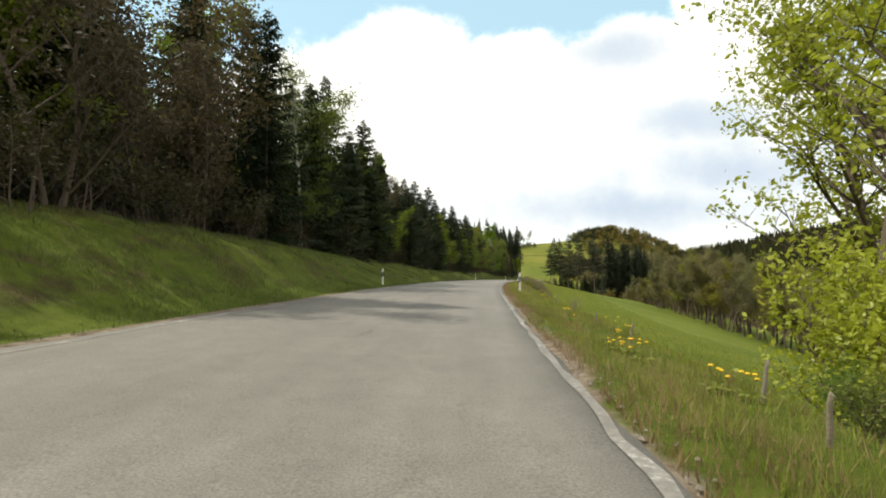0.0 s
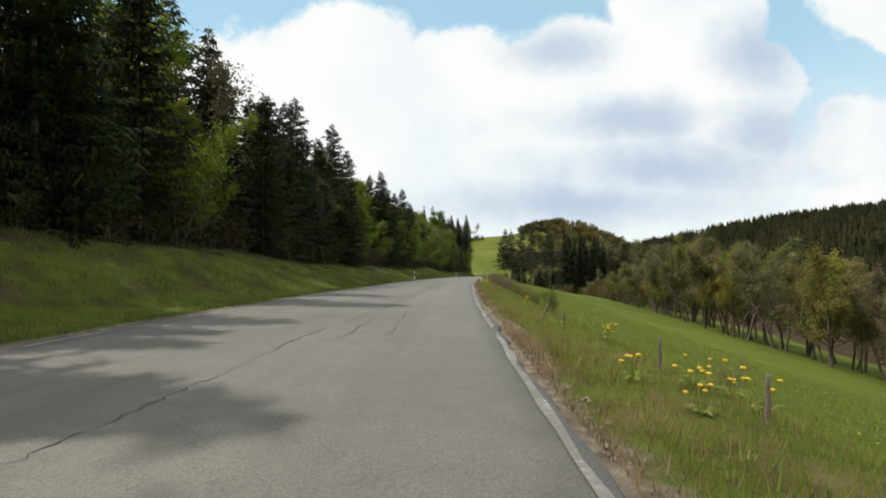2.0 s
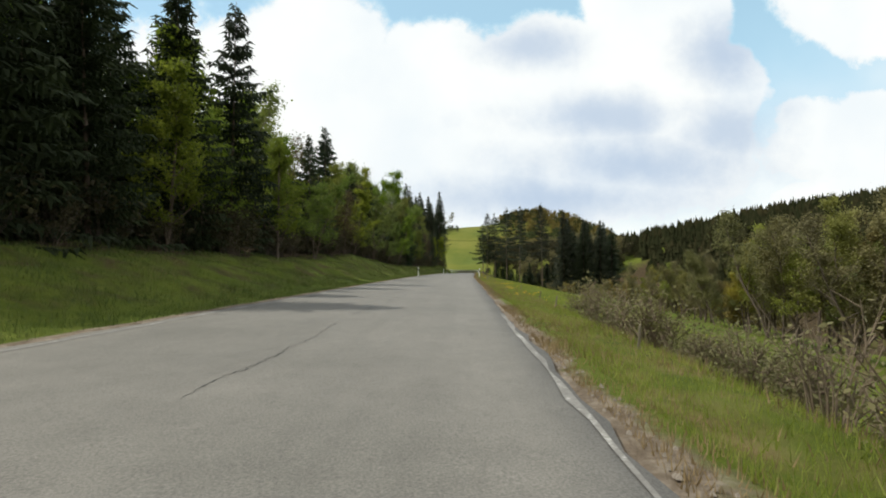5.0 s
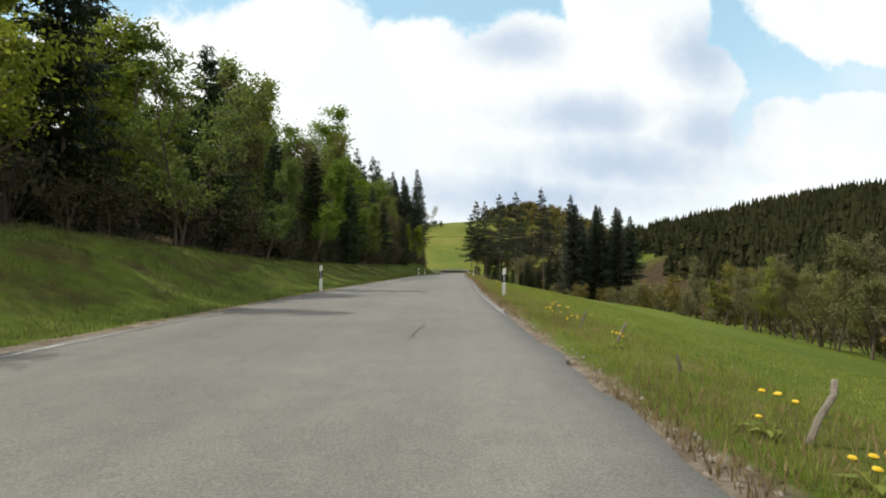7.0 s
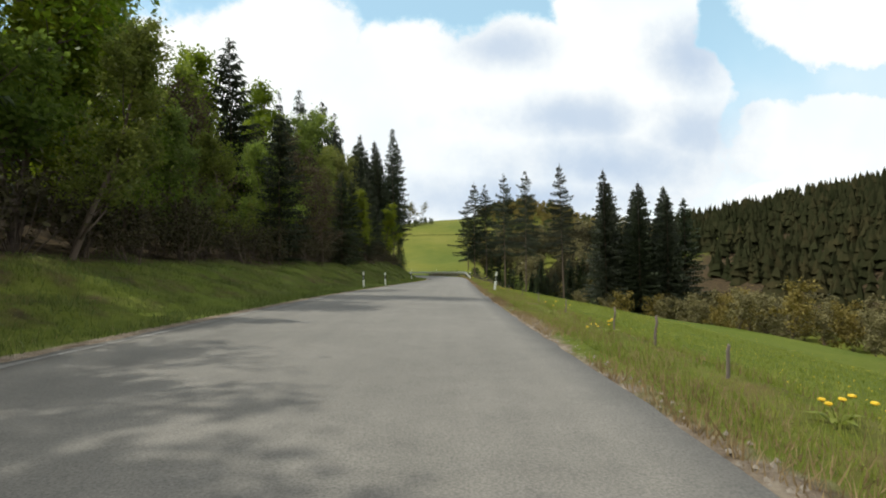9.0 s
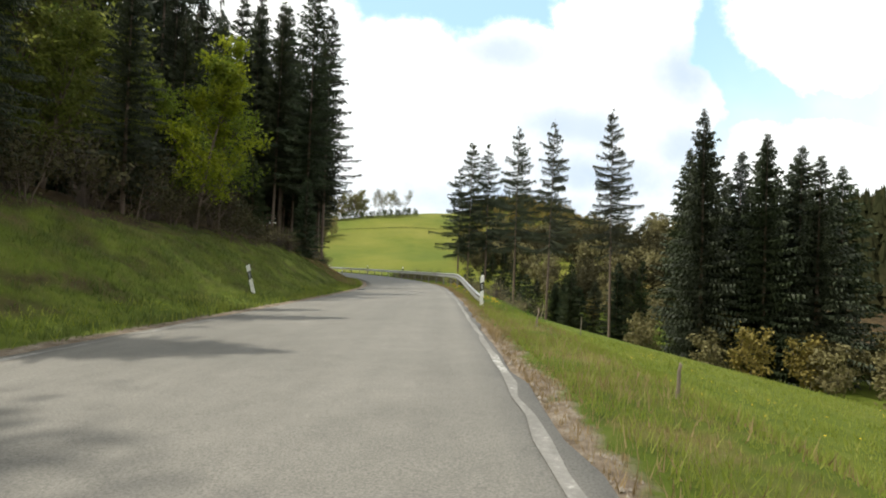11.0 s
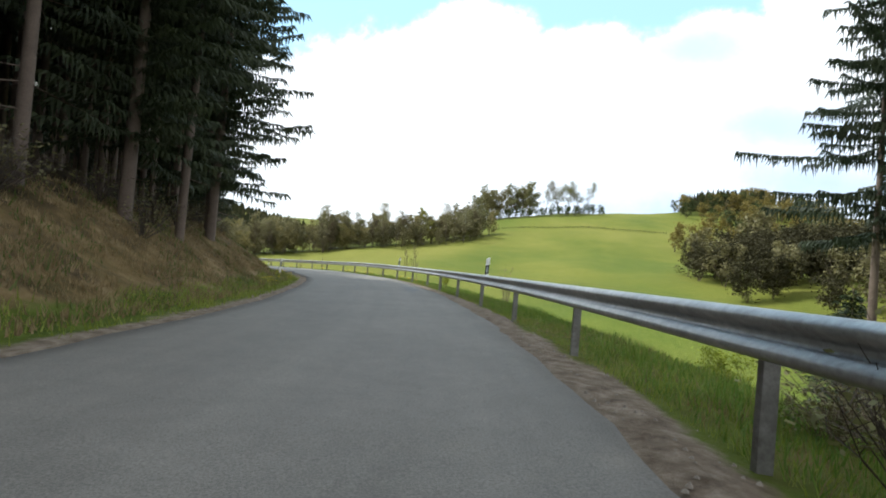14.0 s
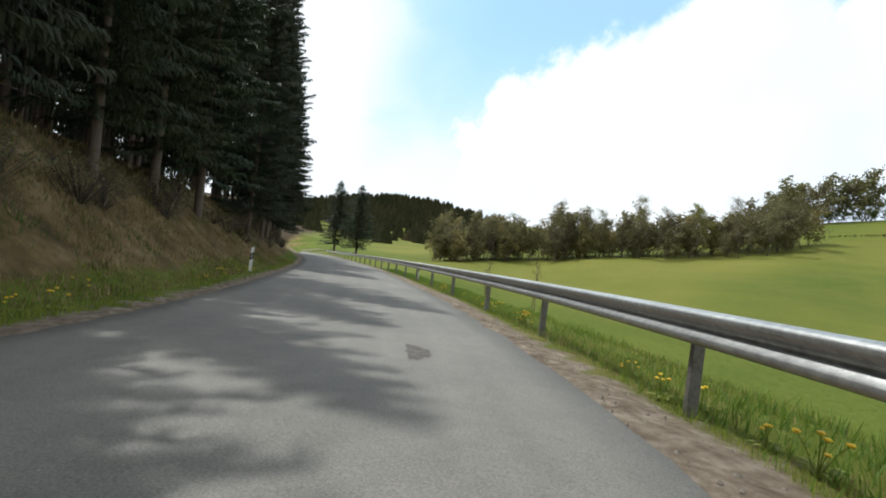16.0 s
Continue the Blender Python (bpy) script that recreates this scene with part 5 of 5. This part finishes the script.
fr = random.Random(21)
for s, u, h, lean in ((2.8, 1.24, 0.3, (0, 4)), (4.0, 1.53, 0.3, (0, 9)), (6.9, 1.3, 0.36, (0, 7)), (9.7, 1.45, 0.28, (0, 4)), (12.6, 1.5, 0.42, (0, 10)), (15.6, 1.5, 0.36, (0, 8)), (24.2, 1.34, 0.3, (0, 4)), (26.3, 1.4, 0.36, (0, 6)),
                      (27.4, 1.3, 0.3, (0, 7)), (29.0, 1.35, 0.34, (0, 2)), (32.5, 1.46, 0.34, (0, 3)), (34.4, 1.5, 0.32, (0, 3)), (37.5, 1.14, 0.42, (0, 1)), (39.1, 1.06, 0.38, (0, 15)), (56.8, 1.16, 0.38, (0, 6)), (59.2, 1.3, 0.28, (0, 2)),
                      (121.0, 0.9, 0.42, (0, 22)), (123.1, 1.1, 0.2, (0, 0)), (124.8, 1.04, 0.34, (0, 27)), (126.7, 1.05, 0.3, (0, 24)), (129.8, 1.36, 0.26, (0, 4)), (142.0, 1.25, 0.36, (0, 5)), (145.4, 1.45, 0.34, (0, 3)),
                      (149.6, 1.5, 0.36, (0, -2)), (153.0, 1.5, 0.34, (0, 6)), (157.5, 1.5, 0.36, (0, 2)), (162.8, 1.3, 0.37, (0, 3)), (165.0, 1.54, 0.44, (0, 2)), (166.7, 1.54, 0.4, (0, 1)), (170.5, 1.6, 0.36, (0, 3)),
                      (174.8, 1.7, 0.34, (0, -2)), (179.5, 1.8, 0.36, (0, 4)), (186.0, 1.9, 0.36, (0, 2)), (226.6, 5.1, 0.85, (0, 1)), (229.1, 4.0, 0.95, (0, 9))):
    fence_post(s, u, h, lean)
for s in (72.0, 77.5, 83.0, 88.5, 94.0, 99.5, 105.0, 110.5, 192.5, 199.0, 205.5, 212.0, 218.5):
    fence_post(s + fr.uniform(-1, 1), 1.5 + fr.uniform(-0.2, 0.3), fr.uniform(0.3, 0.42), (fr.gauss(0, 3), fr.gauss(3, 5)))

# ---- bushes, tree and twigs on the verge ----
for k in range(3):
    kind(f"twigs{k}", "twig_clump", twig_mesh(1.0, 600 + k, 16, M_TWIG, M_LEAF, 30 if k else 0, 0.25, 0.018), "clump of thin bare brown twigs on the verge", "verge twigs", "shrub")
kind("bramble", "bramble_bush", twig_mesh(0.95, 610, 52, M_TWIG, M_BUD, 760, 1.0, 0.026), "brown leafless bramble thicket beside the road", "verge brambles", "bush")
for s, u, q, key in ((18.6, 2.6, 0.75, "twigs1"), (26.0, 2.4, 0.85, "twigs0"), (26.4, 2.55, 0.8, "twigs2"), (58.4, 2.0, 0.95, "twigs0"), (58.8, 2.15, 0.8, "twigs1"), (56.9, 2.4, 0.75, "greenbush"), (56.2, 2.9, 0.7, "greenbush"), (44.4, 2.1, 0.75, "greenbush"), (46.5, 2.0, 0.45, "greenbush"), (49.2, 1.9, 0.5, "greenbush"), (20, 3.0, 0.6, "twigs2"), (35, 2.6, 0.6, "twigs1")):
    x, y = at_road(s, u)
    plant(key, x, y, q)
for k in range(84):
    x, y = at_road(60.5 + k * 0.42, 1.75 + fr.uniform(0.0, 1.0) + (k % 3) * 0.75)
    plant("bramble" if k % 5 else "twigs1", x, y, fr.uniform(0.85, 1.4))
x, y = at_road(8.0, 5.5)
plant("near", x, y, 1.12, 40)
for s, u, q in ((6.4, 4.5, 1.0), (7.6, 5.2, 1.15), (5.6, 4.2, 0.8), (9.0, 6.4, 1.1)):
    x, y = at_road(s, u)
    plant("leafbush", x, y, q)
x, y = at_road(10.8, 8.4)
plant("near", x, y, 0.9, 160)
for s, u, q in ((4.8, 2.9, 0.8), (6.0, 3.4, 1.0), (5.2, 3.9, 1.1)):
    x, y = at_road(s, u)
    plant("greenbush", x, y, q)
# saplings and brush behind the guardrail
kind("sapling0", "sapling", broadleaf_mesh(4.2, 620, M_BUD, 160, 0.025, 0.16, 0.35, 3, 0.25, M_TWIG, (9, 4, 2), 0.006), "thin almost bare saplings growing below the guardrail", "saplings", "tree")
kind("sapling1", "sapling", broadleaf_mesh(3.6, 621, M_LEAF, 160, 0.025, 0.16, 0.35, 2, 0.25, M_TWIG, (9, 4, 2), 0.006), "thin almost bare saplings growing below the guardrail", "saplings", "tree")
for s, u, q in ((311, 3.0, 1.0), (313.5, 3.8, 1.1), (309, 4.2, 0.7), (333, 3.4, 0.7), (300, 5, 0.8), (341, 4, 0.8), (304, 6, 0.7), (322, 5, 0.6)):
    x, y = at_road(s, u)
    plant(f"sapling{int(s) % 2}", x, y, q)
for s, u, q in ((263.3, 6.4, 1.15), (259.5, 8.4, 1.0), (286.0, 5.2, 0.5), (301.5, 1.7, 0.32)):
    x, y = at_road(s, u)
    plant("leafbush", x, y, q)
for k in range(96):
    x, y = at_road(237 + k * 0.47, 2.5 + (k % 4) * 1.0 + fr.uniform(-0.4, 0.8))
    plant("bramble" if k % 3 else f"brush{k % 2}", x, y, fr.uniform(0.7, 1.2), tall=fr.uniform(0.5, 0.9))


for k in range(46):
    x, y = at_road(261 + k * 0.42, 1.7 + (k % 3) * 0.9 + fr.uniform(-0.3, 0.5))
    plant("bramble" if k % 2 else f"brush{k % 4 // 2}", x, y, fr.uniform(0.6, 1.0), tall=fr.uniform(0.35, 0.7))


def log(s, u, ln, r, yaw, seed):
    rd = random.Random(seed)
    verts, faces = [], []
    n = 6
    tube(verts, faces, [(ln * (k / (n - 1) - 0.5), rd.gauss(0, 0.03), rd.gauss(0, 0.015)) for k in range(n)], [r * rd.uniform(0.85, 1.1) for k in range(n)], 9)
    faces.append(tuple(range(8, -1, -1)))
    x, y = map(float, at_road(s, u))
    d = Vector((math.cos(radians(yaw)), math.sin(radians(yaw))))
    za, zb = ground_at(x - d.x * ln / 2, y - d.y * ln / 2), ground_at(x + d.x * ln / 2, y + d.y * ln / 2)
    ob = tagged(new("log", mesh_object("log", verts, faces, [M_LOG], True)), "pale felled spruce log lying on the slope", "log", "felled logs")
    ob.matrix_basis = pose(x, y, max((za + zb) / 2, ground_at(x, y)) + r * 0.8, 0, -math.degrees(math.atan2(zb - za, ln)), yaw)


M_LOG = material("felled_wood", (0.36, 0.27, 0.18), 0.85, colours=[(0.2, 0.14, 0.09), (0.36, 0.27, 0.18), (0.48, 0.39, 0.28)], scale=3, fine=25, bump=0.4)
for k, (s, u, ln, r, yaw) in enumerate(((247, 2.9, 4.2, 0.07, 100), (249, 3.6, 5.0, 0.09, 108), (252, 3.2, 4.0, 0.06, 92), (256, 3.9, 5.5, 0.12, 96), (273.5, 2.9, 6.0, 0.16, 84), (275, 3.5, 5.0, 0.13, 92), (270, 3.6, 4.4, 0.1, 76))):
    log(s, u, ln, r, yaw, k)
# the fallen trunk that lies on two broken ones, and a sawn log at the wood's edge
for k, (x, y) in enumerate(((24.35, 305.45), (25.3, 306.78))):
    verts, faces = [], []
    g = ground_at(x, y)
    h = (-6.60, -6.80)[k] - g
    tube(verts, faces, [(0, 0, -0.4), (0.02, 0, h * 0.5), (0.04, 0.02, h)], [0.16, 0.13, 0.12], 9)
    ob = tagged(new("tree_stump", mesh_object("tree_stump", verts, faces, [M_SPRUCE_BARK], True)), "broken spruce trunk at the forest edge", "tree stump")
    ob.matrix_basis = pose(x, y, g)
verts, faces = [], []
tube(verts, faces, [(23.95, 304.9, -6.38), (24.85, 306.15, -6.56), (25.75, 307.4, -6.74)], [0.13, 0.14, 0.12], 9)
faces.append(tuple(range(8, -1, -1)))
tagged(new("fallen_trunk", mesh_object("fallen_trunk", verts, faces, [M_SPRUCE_BARK], True)), "short fallen trunk lying across two broken stumps", "log")
log(270.0, -float(width_at(270)) - 4.4, 0.9, 0.16, heading(262) + 84, 77)

# ---- grass and flowers ----
M_GRASS = material("grass_blades", (0.09, 0.14, 0.02), 0.7, colours=[(0.13, 0.17, 0.024), (0.21, 0.25, 0.036), (0.34, 0.33, 0.085)], scale=0.6, fine=9, bump=0, trans=0.5)
# bank grass: darker than M_GRASS, the wood's shade is put into its colour
M_SHADEGRASS = material("bank_grass_blades", (0.1, 0.13, 0.02), 0.7, colours=[(0.048, 0.078, 0.014), (0.088, 0.122, 0.021), (0.18, 0.175, 0.055)], scale=0.6, fine=9, bump=0, trans=0.4)
M_PALEGRASS = material("pale_bank_grass", (0.16, 0.16, 0.05), 0.8, colours=[(0.09, 0.11, 0.026), (0.15, 0.165, 0.04), (0.27, 0.235, 0.10)], scale=0.5, fine=9, bump=0, trans=0.35)
M_LUSH = material("lush_grass", (0.07, 0.14, 0.02), 0.6, colours=[(0.07, 0.13, 0.018), (0.12, 0.20, 0.026), (0.19, 0.26, 0.045)], scale=0.6, fine=9, bump=0, trans=0.4)
M_DRYGRASS = material("dry_grass_blades", (0.2, 0.16, 0.07), 0.8, colours=[(0.12, 0.088, 0.036), (0.235, 0.165, 0.076), (0.36, 0.275, 0.145)], scale=0.7, fine=9, bump=0, trans=0.25)


def blades(name, s, u, lo, hi, mat, label, seed, width=0.012):
    r = np.random.default_rng(seed)
    x, y = at_road(s, u)
    z = ground_z(x, y)
    n = len(x)
    h = r.uniform(lo, hi, n) * (0.6 + 0.4 * (waves(x, y, 2.5, 44) + 1))
    a = r.uniform(0, 6.2832, n)
    w = width * r.uniform(0.6, 1.5, n)
    lean = r.normal(0, 0.35, (n, 2)) * h[:, None]
    v = np.empty((n, 3, 3))
    v[:, 0] = np.stack([x - np.cos(a) * w, y - np.sin(a) * w, z - 0.02], 1)
    v[:, 1] = np.stack([x + np.cos(a) * w, y + np.sin(a) * w, z - 0.02], 1)
    v[:, 2] = np.stack([x + lean[:, 0], y + lean[:, 1], z + h], 1)
    me = bpy.data.meshes.new(name)
    me.vertices.add(n * 3)
    me.vertices.foreach_set("co", v.ravel())
    me.loops.add(n * 3)
    me.loops.foreach_set("vertex_index", np.arange(n * 3))
    me.polygons.add(n)
    me.polygons.foreach_set("loop_start", np.arange(n) * 3)
    me.update(calc_edges=True)
    me.materials.append(mat)
    tagged(new(name, me), label, "grass", kind="stuff")


def spread_su(n, s0, s1, u0, u1, seed, power=1.0, patch=0.0):
    r = np.random.default_rng(seed)
    s, q = r.uniform(s0, s1, n), r.uniform(0, 1, n) ** power
    u = u0 + (u1 - u0) * q
    if patch:
        keep = waves(s, u * 2.5, 6, seed) + r.normal(0, 0.35, n) > -patch
        s, u = s[keep], u[keep]
    return s, u


s, u = spread_su(470000, 0, 345, 0.42, 5.0, 1, 1.3, 1.1)
keep = (s < S_BEND + 34) | (u > 0.8)
s, u = s[keep], u[keep]
blades("verge_grass", s, u, 0.04, 0.13, M_GRASS, "green grass on the road verge", 2, 0.005)
s, u = spread_su(42000, S_BEND + 2, S_END + 40, 0.85, 2.7, 21, 0.8, 0.9)
blades("verge_grass", s, u, 0.06, 0.19, M_LUSH, "lush green grass under the guardrail", 22, 0.009)
s, u = spread_su(130000, 0, 330, 0.1, 3.0, 3, 1.4, 0.35)
keep = (s < S_BEND + 34) | (u > 0.9)
s, u = s[keep], u[keep]
blades("verge_grass", s, u, 0.04, 0.15, M_DRYGRASS, "dry straw-coloured grass on the road verge", 4, 0.005)
s, u = spread_su(110000, 0, S_BEND + 25, 0.06, 0.95, 45, 1.3, 0.5)
blades("verge_grass", s, u, 0.02, 0.08, M_DRYGRASS, "short dead brown grass along the edge of the road", 46, 0.005)
s, u = spread_su(150000, 2, S_BEND + 10, 4.5, 20, 25, 1.5, 0.9)
blades("meadow_grass", s, u, 0.06, 0.16, M_GRASS, "green grass on the sloping meadow", 26, 0.016)
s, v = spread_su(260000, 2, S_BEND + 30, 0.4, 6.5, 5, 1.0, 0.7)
blades("bank_grass", s, -width_at(s) - v, 0.05, 0.15, M_SHADEGRASS, "long green grass on the roadside bank", 6, 0.007)
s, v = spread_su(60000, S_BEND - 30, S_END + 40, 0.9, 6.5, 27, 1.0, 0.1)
blades("bank_grass", s, -width_at(s) - v, 0.06, 0.2, M_SHADEGRASS, "patches of green grass on the steep bank", 28, 0.014)
s, v = spread_su(75000, S_BEND + 24, S_END + 40, 0.9, 6.5, 7, 1.0, 0.4)
blades("bank_grass", s, -width_at(s) - v, 0.06, 0.22, M_DRYGRASS, "dry brown grass on the steep roadside bank", 8, 0.016)
s, v = spread_su(26000, S_BEND - 10, S_END + 40, 0.4, 2.0, 9, 1.0, 0.3)
blades("bank_grass", s, -width_at(s) - v, 0.06, 0.2, M_GRASS, "short green grass beside the gutter", 10, 0.014)

s, v = spread_su(120000, 2, S_BEND + 12, 0.7, 6.0, 35, 1.0, -0.35)
blades("bank_grass", s, -width_at(s) - v, 0.05, 0.15, M_PALEGRASS, "pale green and straw-coloured patches of grass on the bank", 36, 0.006)

M_YELLOW = material("dandelion_yellow", (0.75, 0.5, 0.01), 0.6, colours=[(0.6, 0.36, 0.005), (0.75, 0.5, 0.01), (0.85, 0.6, 0.03)], scale=20, fine=90, bump=0, trans=0.2)


def dandelion(seed):
    """A dandelion plant: a rosette of leaves, and stalks with yellow heads."""
    rd = random.Random(seed)
    ob = tagged(new("dandelion"), "flowering yellow dandelion plant in the verge grass", "flower", "dandelions")
    lv, lf = [], []
    for k in range(9):
        a, ln = rd.uniform(0, 6.28), rd.uniform(0.1, 0.2)
        d, e = Vector((math.cos(a), math.sin(a), 0)), Vector((-math.sin(a), math.cos(a), 0))
        b = len(lv)
        lv += [Vector((0, 0, 0.0)), d * ln * 0.5 + e * 0.022 + Vector((0, 0, 0.06)), d * ln + Vector((0, 0, 0.05)), d * ln * 0.5 - e * 0.022 + Vector((0, 0, 0.06))]
        lf.append((b, b + 1, b + 2, b + 3))
    lo = new("leaf_rosette", mesh_object("leaf_rosette", lv, lf, [M_GRASS]))
    lo.parent = ob
    for k in range(rd.randint(2, 5)):
        a, q, h = rd.uniform(0, 6.28), rd.uniform(0.02, 0.16), rd.uniform(0.12, 0.26)
        tip = Vector((math.cos(a) * q, math.sin(a) * q, h))
        sv, sf = [], []
        tube(sv, sf, [(0, 0, 0), tip * 0.6 + Vector((0, 0, 0.02)), tip], [0.003, 0.003, 0.0025], 4)
        so = new("stalk", mesh_object("stalk", sv, sf, [M_GRASS]))
        so.parent = ob
        hv, hf = [], []
        n = 10
        for ring, (rr, zz) in enumerate(((0.006, -0.012), (0.022, 0.0), (0.016, 0.009))):
            for i in range(n):
                w = 6.2832 * i / n
                hv.append(tip + Vector((math.cos(w) * rr * rd.uniform(0.85, 1.1), math.sin(w) * rr * rd.uniform(0.85, 1.1), zz)))
        for ring in range(2):
            for i in range(n):
                j = (i + 1) % n
                hf.append((ring * n + i, ring * n + j, (ring + 1) * n + j, (ring + 1) * n + i))
        hf.append(tuple(2 * n + i for i in range(n)))
        ho = new("flower_head", mesh_object("flower_head", hv, hf, [M_YELLOW]))
        ho.parent = ob
    return ob


DAND = [[dandelion(k), False] for k in range(5)]
fr = random.Random(31)


def put_dandelion(s, u, q=1.0):
    x, y = map(float, at_road(s, u))
    i = fr.randrange(5)
    m = pose(x, y, ground_at(x, y), 0, 0, fr.uniform(0, 360))
    if DAND[i][1]:
        ob = copy_thing(DAND[i][0], m)
    else:
        DAND[i][1], ob = True, DAND[i][0]
        ob.matrix_basis = m
    ob.scale = (q, q, q)


for c, n in ((3.9, 2), (6.2, 4), (9.6, 3), (17, 2), (22.5, 1), (25, 1), (33.5, 7), (37.5, 3), (44, 2), (57.5, 1), (70, 6), (74, 8), (77, 5), (98, 4), (104, 4), (109.7, 4), (111.6, 3), (129, 4), (147, 3), (155, 3), (161, 1), (166.6, 2), (170, 2), (184, 2), (196, 2), (224, 5), (231.8, 9), (237, 6), (240.5, 8), (243.4, 7)):
    for k in range(n):
        put_dandelion(c + fr.gauss(0, 0.5), fr.uniform(0.75, 1.9) if c < 222 else fr.uniform(0.6, 1.3), fr.uniform(0.8, 1.25))
for s, u in ((121.1, 0.74), (120.35, 0.74), (57.6, 0.95), (142.1, 1.05), (124.5, 0.95), (127.0, 1.0)):
    put_dandelion(s, u)
for k in range(36):
    put_dandelion(fr.uniform(302, 338), fr.uniform(0.9, 1.35), fr.uniform(0.9, 1.3))
for k in range(34):
    s = fr.uniform(296, 340)
    put_dandelion(s, -float(width_at(s)) - fr.uniform(0.7, 1.5), fr.uniform(0.9, 1.3))


def meadow_flowers():
    """Tiny far flower heads dotted over the meadow, as one object."""
    r = np.random.default_rng(12)
    s, u = r.uniform(4, 225, 5200), 3.5 + 26 * r.uniform(0, 1, 5200) ** 1.6
    keep = waves(s, u * 2, 14, 77) + r.normal(0, 0.3, 5200) > 0.25
    s, u = s[keep], u[keep]
    x, y = at_road(s, u)
    z = ground_z(x, y) + r.uniform(0.06, 0.16, len(x))
    verts, faces = [], []
    for a, b, c in zip(x, y, z):
        i = len(verts)
        q = 0.022
        verts += [(a - q, b, c), (a, b - q, c), (a + q, b, c), (a, b + q, c), (a, b, c + 0.012)]
        faces += [(i, i + 1, i + 4), (i + 1, i + 2, i + 4), (i + 2, i + 3, i + 4), (i + 3, i, i + 4)]
    tagged(new("meadow_flowers", mesh_object("meadow_flowers", verts, faces, [M_YELLOW])), "yellow flowers dotted over the sloping meadow", "flowers", kind="stuff")


meadow_flowers()
# stones and crumbs on the bare shoulder
M_STONE = material("shoulder_stones", (0.22, 0.19, 0.155), 0.9, scale=8, fine=40, bump=0.4)


def gravel():
    r = np.random.default_rng(15)
    rd = random.Random(15)
    n = 5200
    s, u = r.uniform(0, 335, n), r.uniform(0.02, 0.28, n)
    u = np.where(s > S_BEND + 38, u * 3, u)
    x, y = at_road(s, u)
    z = ground_z(x, y)
    verts, faces = [], []
    for a, b, c in zip(x, y, z):
        i, q = len(verts), rd.uniform(0.006, 0.028)
        verts += [(a - q, b - q * .4, c - .005), (a + q * .3, b - q, c - .005), (a + q, b + q * .5, c - .005), (a - q * .2, b + q, c - .005), (a + rd.uniform(-.3, .3) * q, b, c + q * rd.uniform(.5, 1))]
        faces += [(i, i + 1, i + 4), (i + 1, i + 2, i + 4), (i + 2, i + 3, i + 4), (i + 3, i, i + 4)]
    tagged(new("gravel", mesh_object("gravel", verts, faces, [M_STONE])), "loose stones on the bare road shoulder", "gravel", kind="stuff")


gravel()

# what was made but not planted is taken away
for proto, used in KINDS.values():
    if not used:
        for o in (*proto.children, proto):
            bpy.data.objects.remove(o)
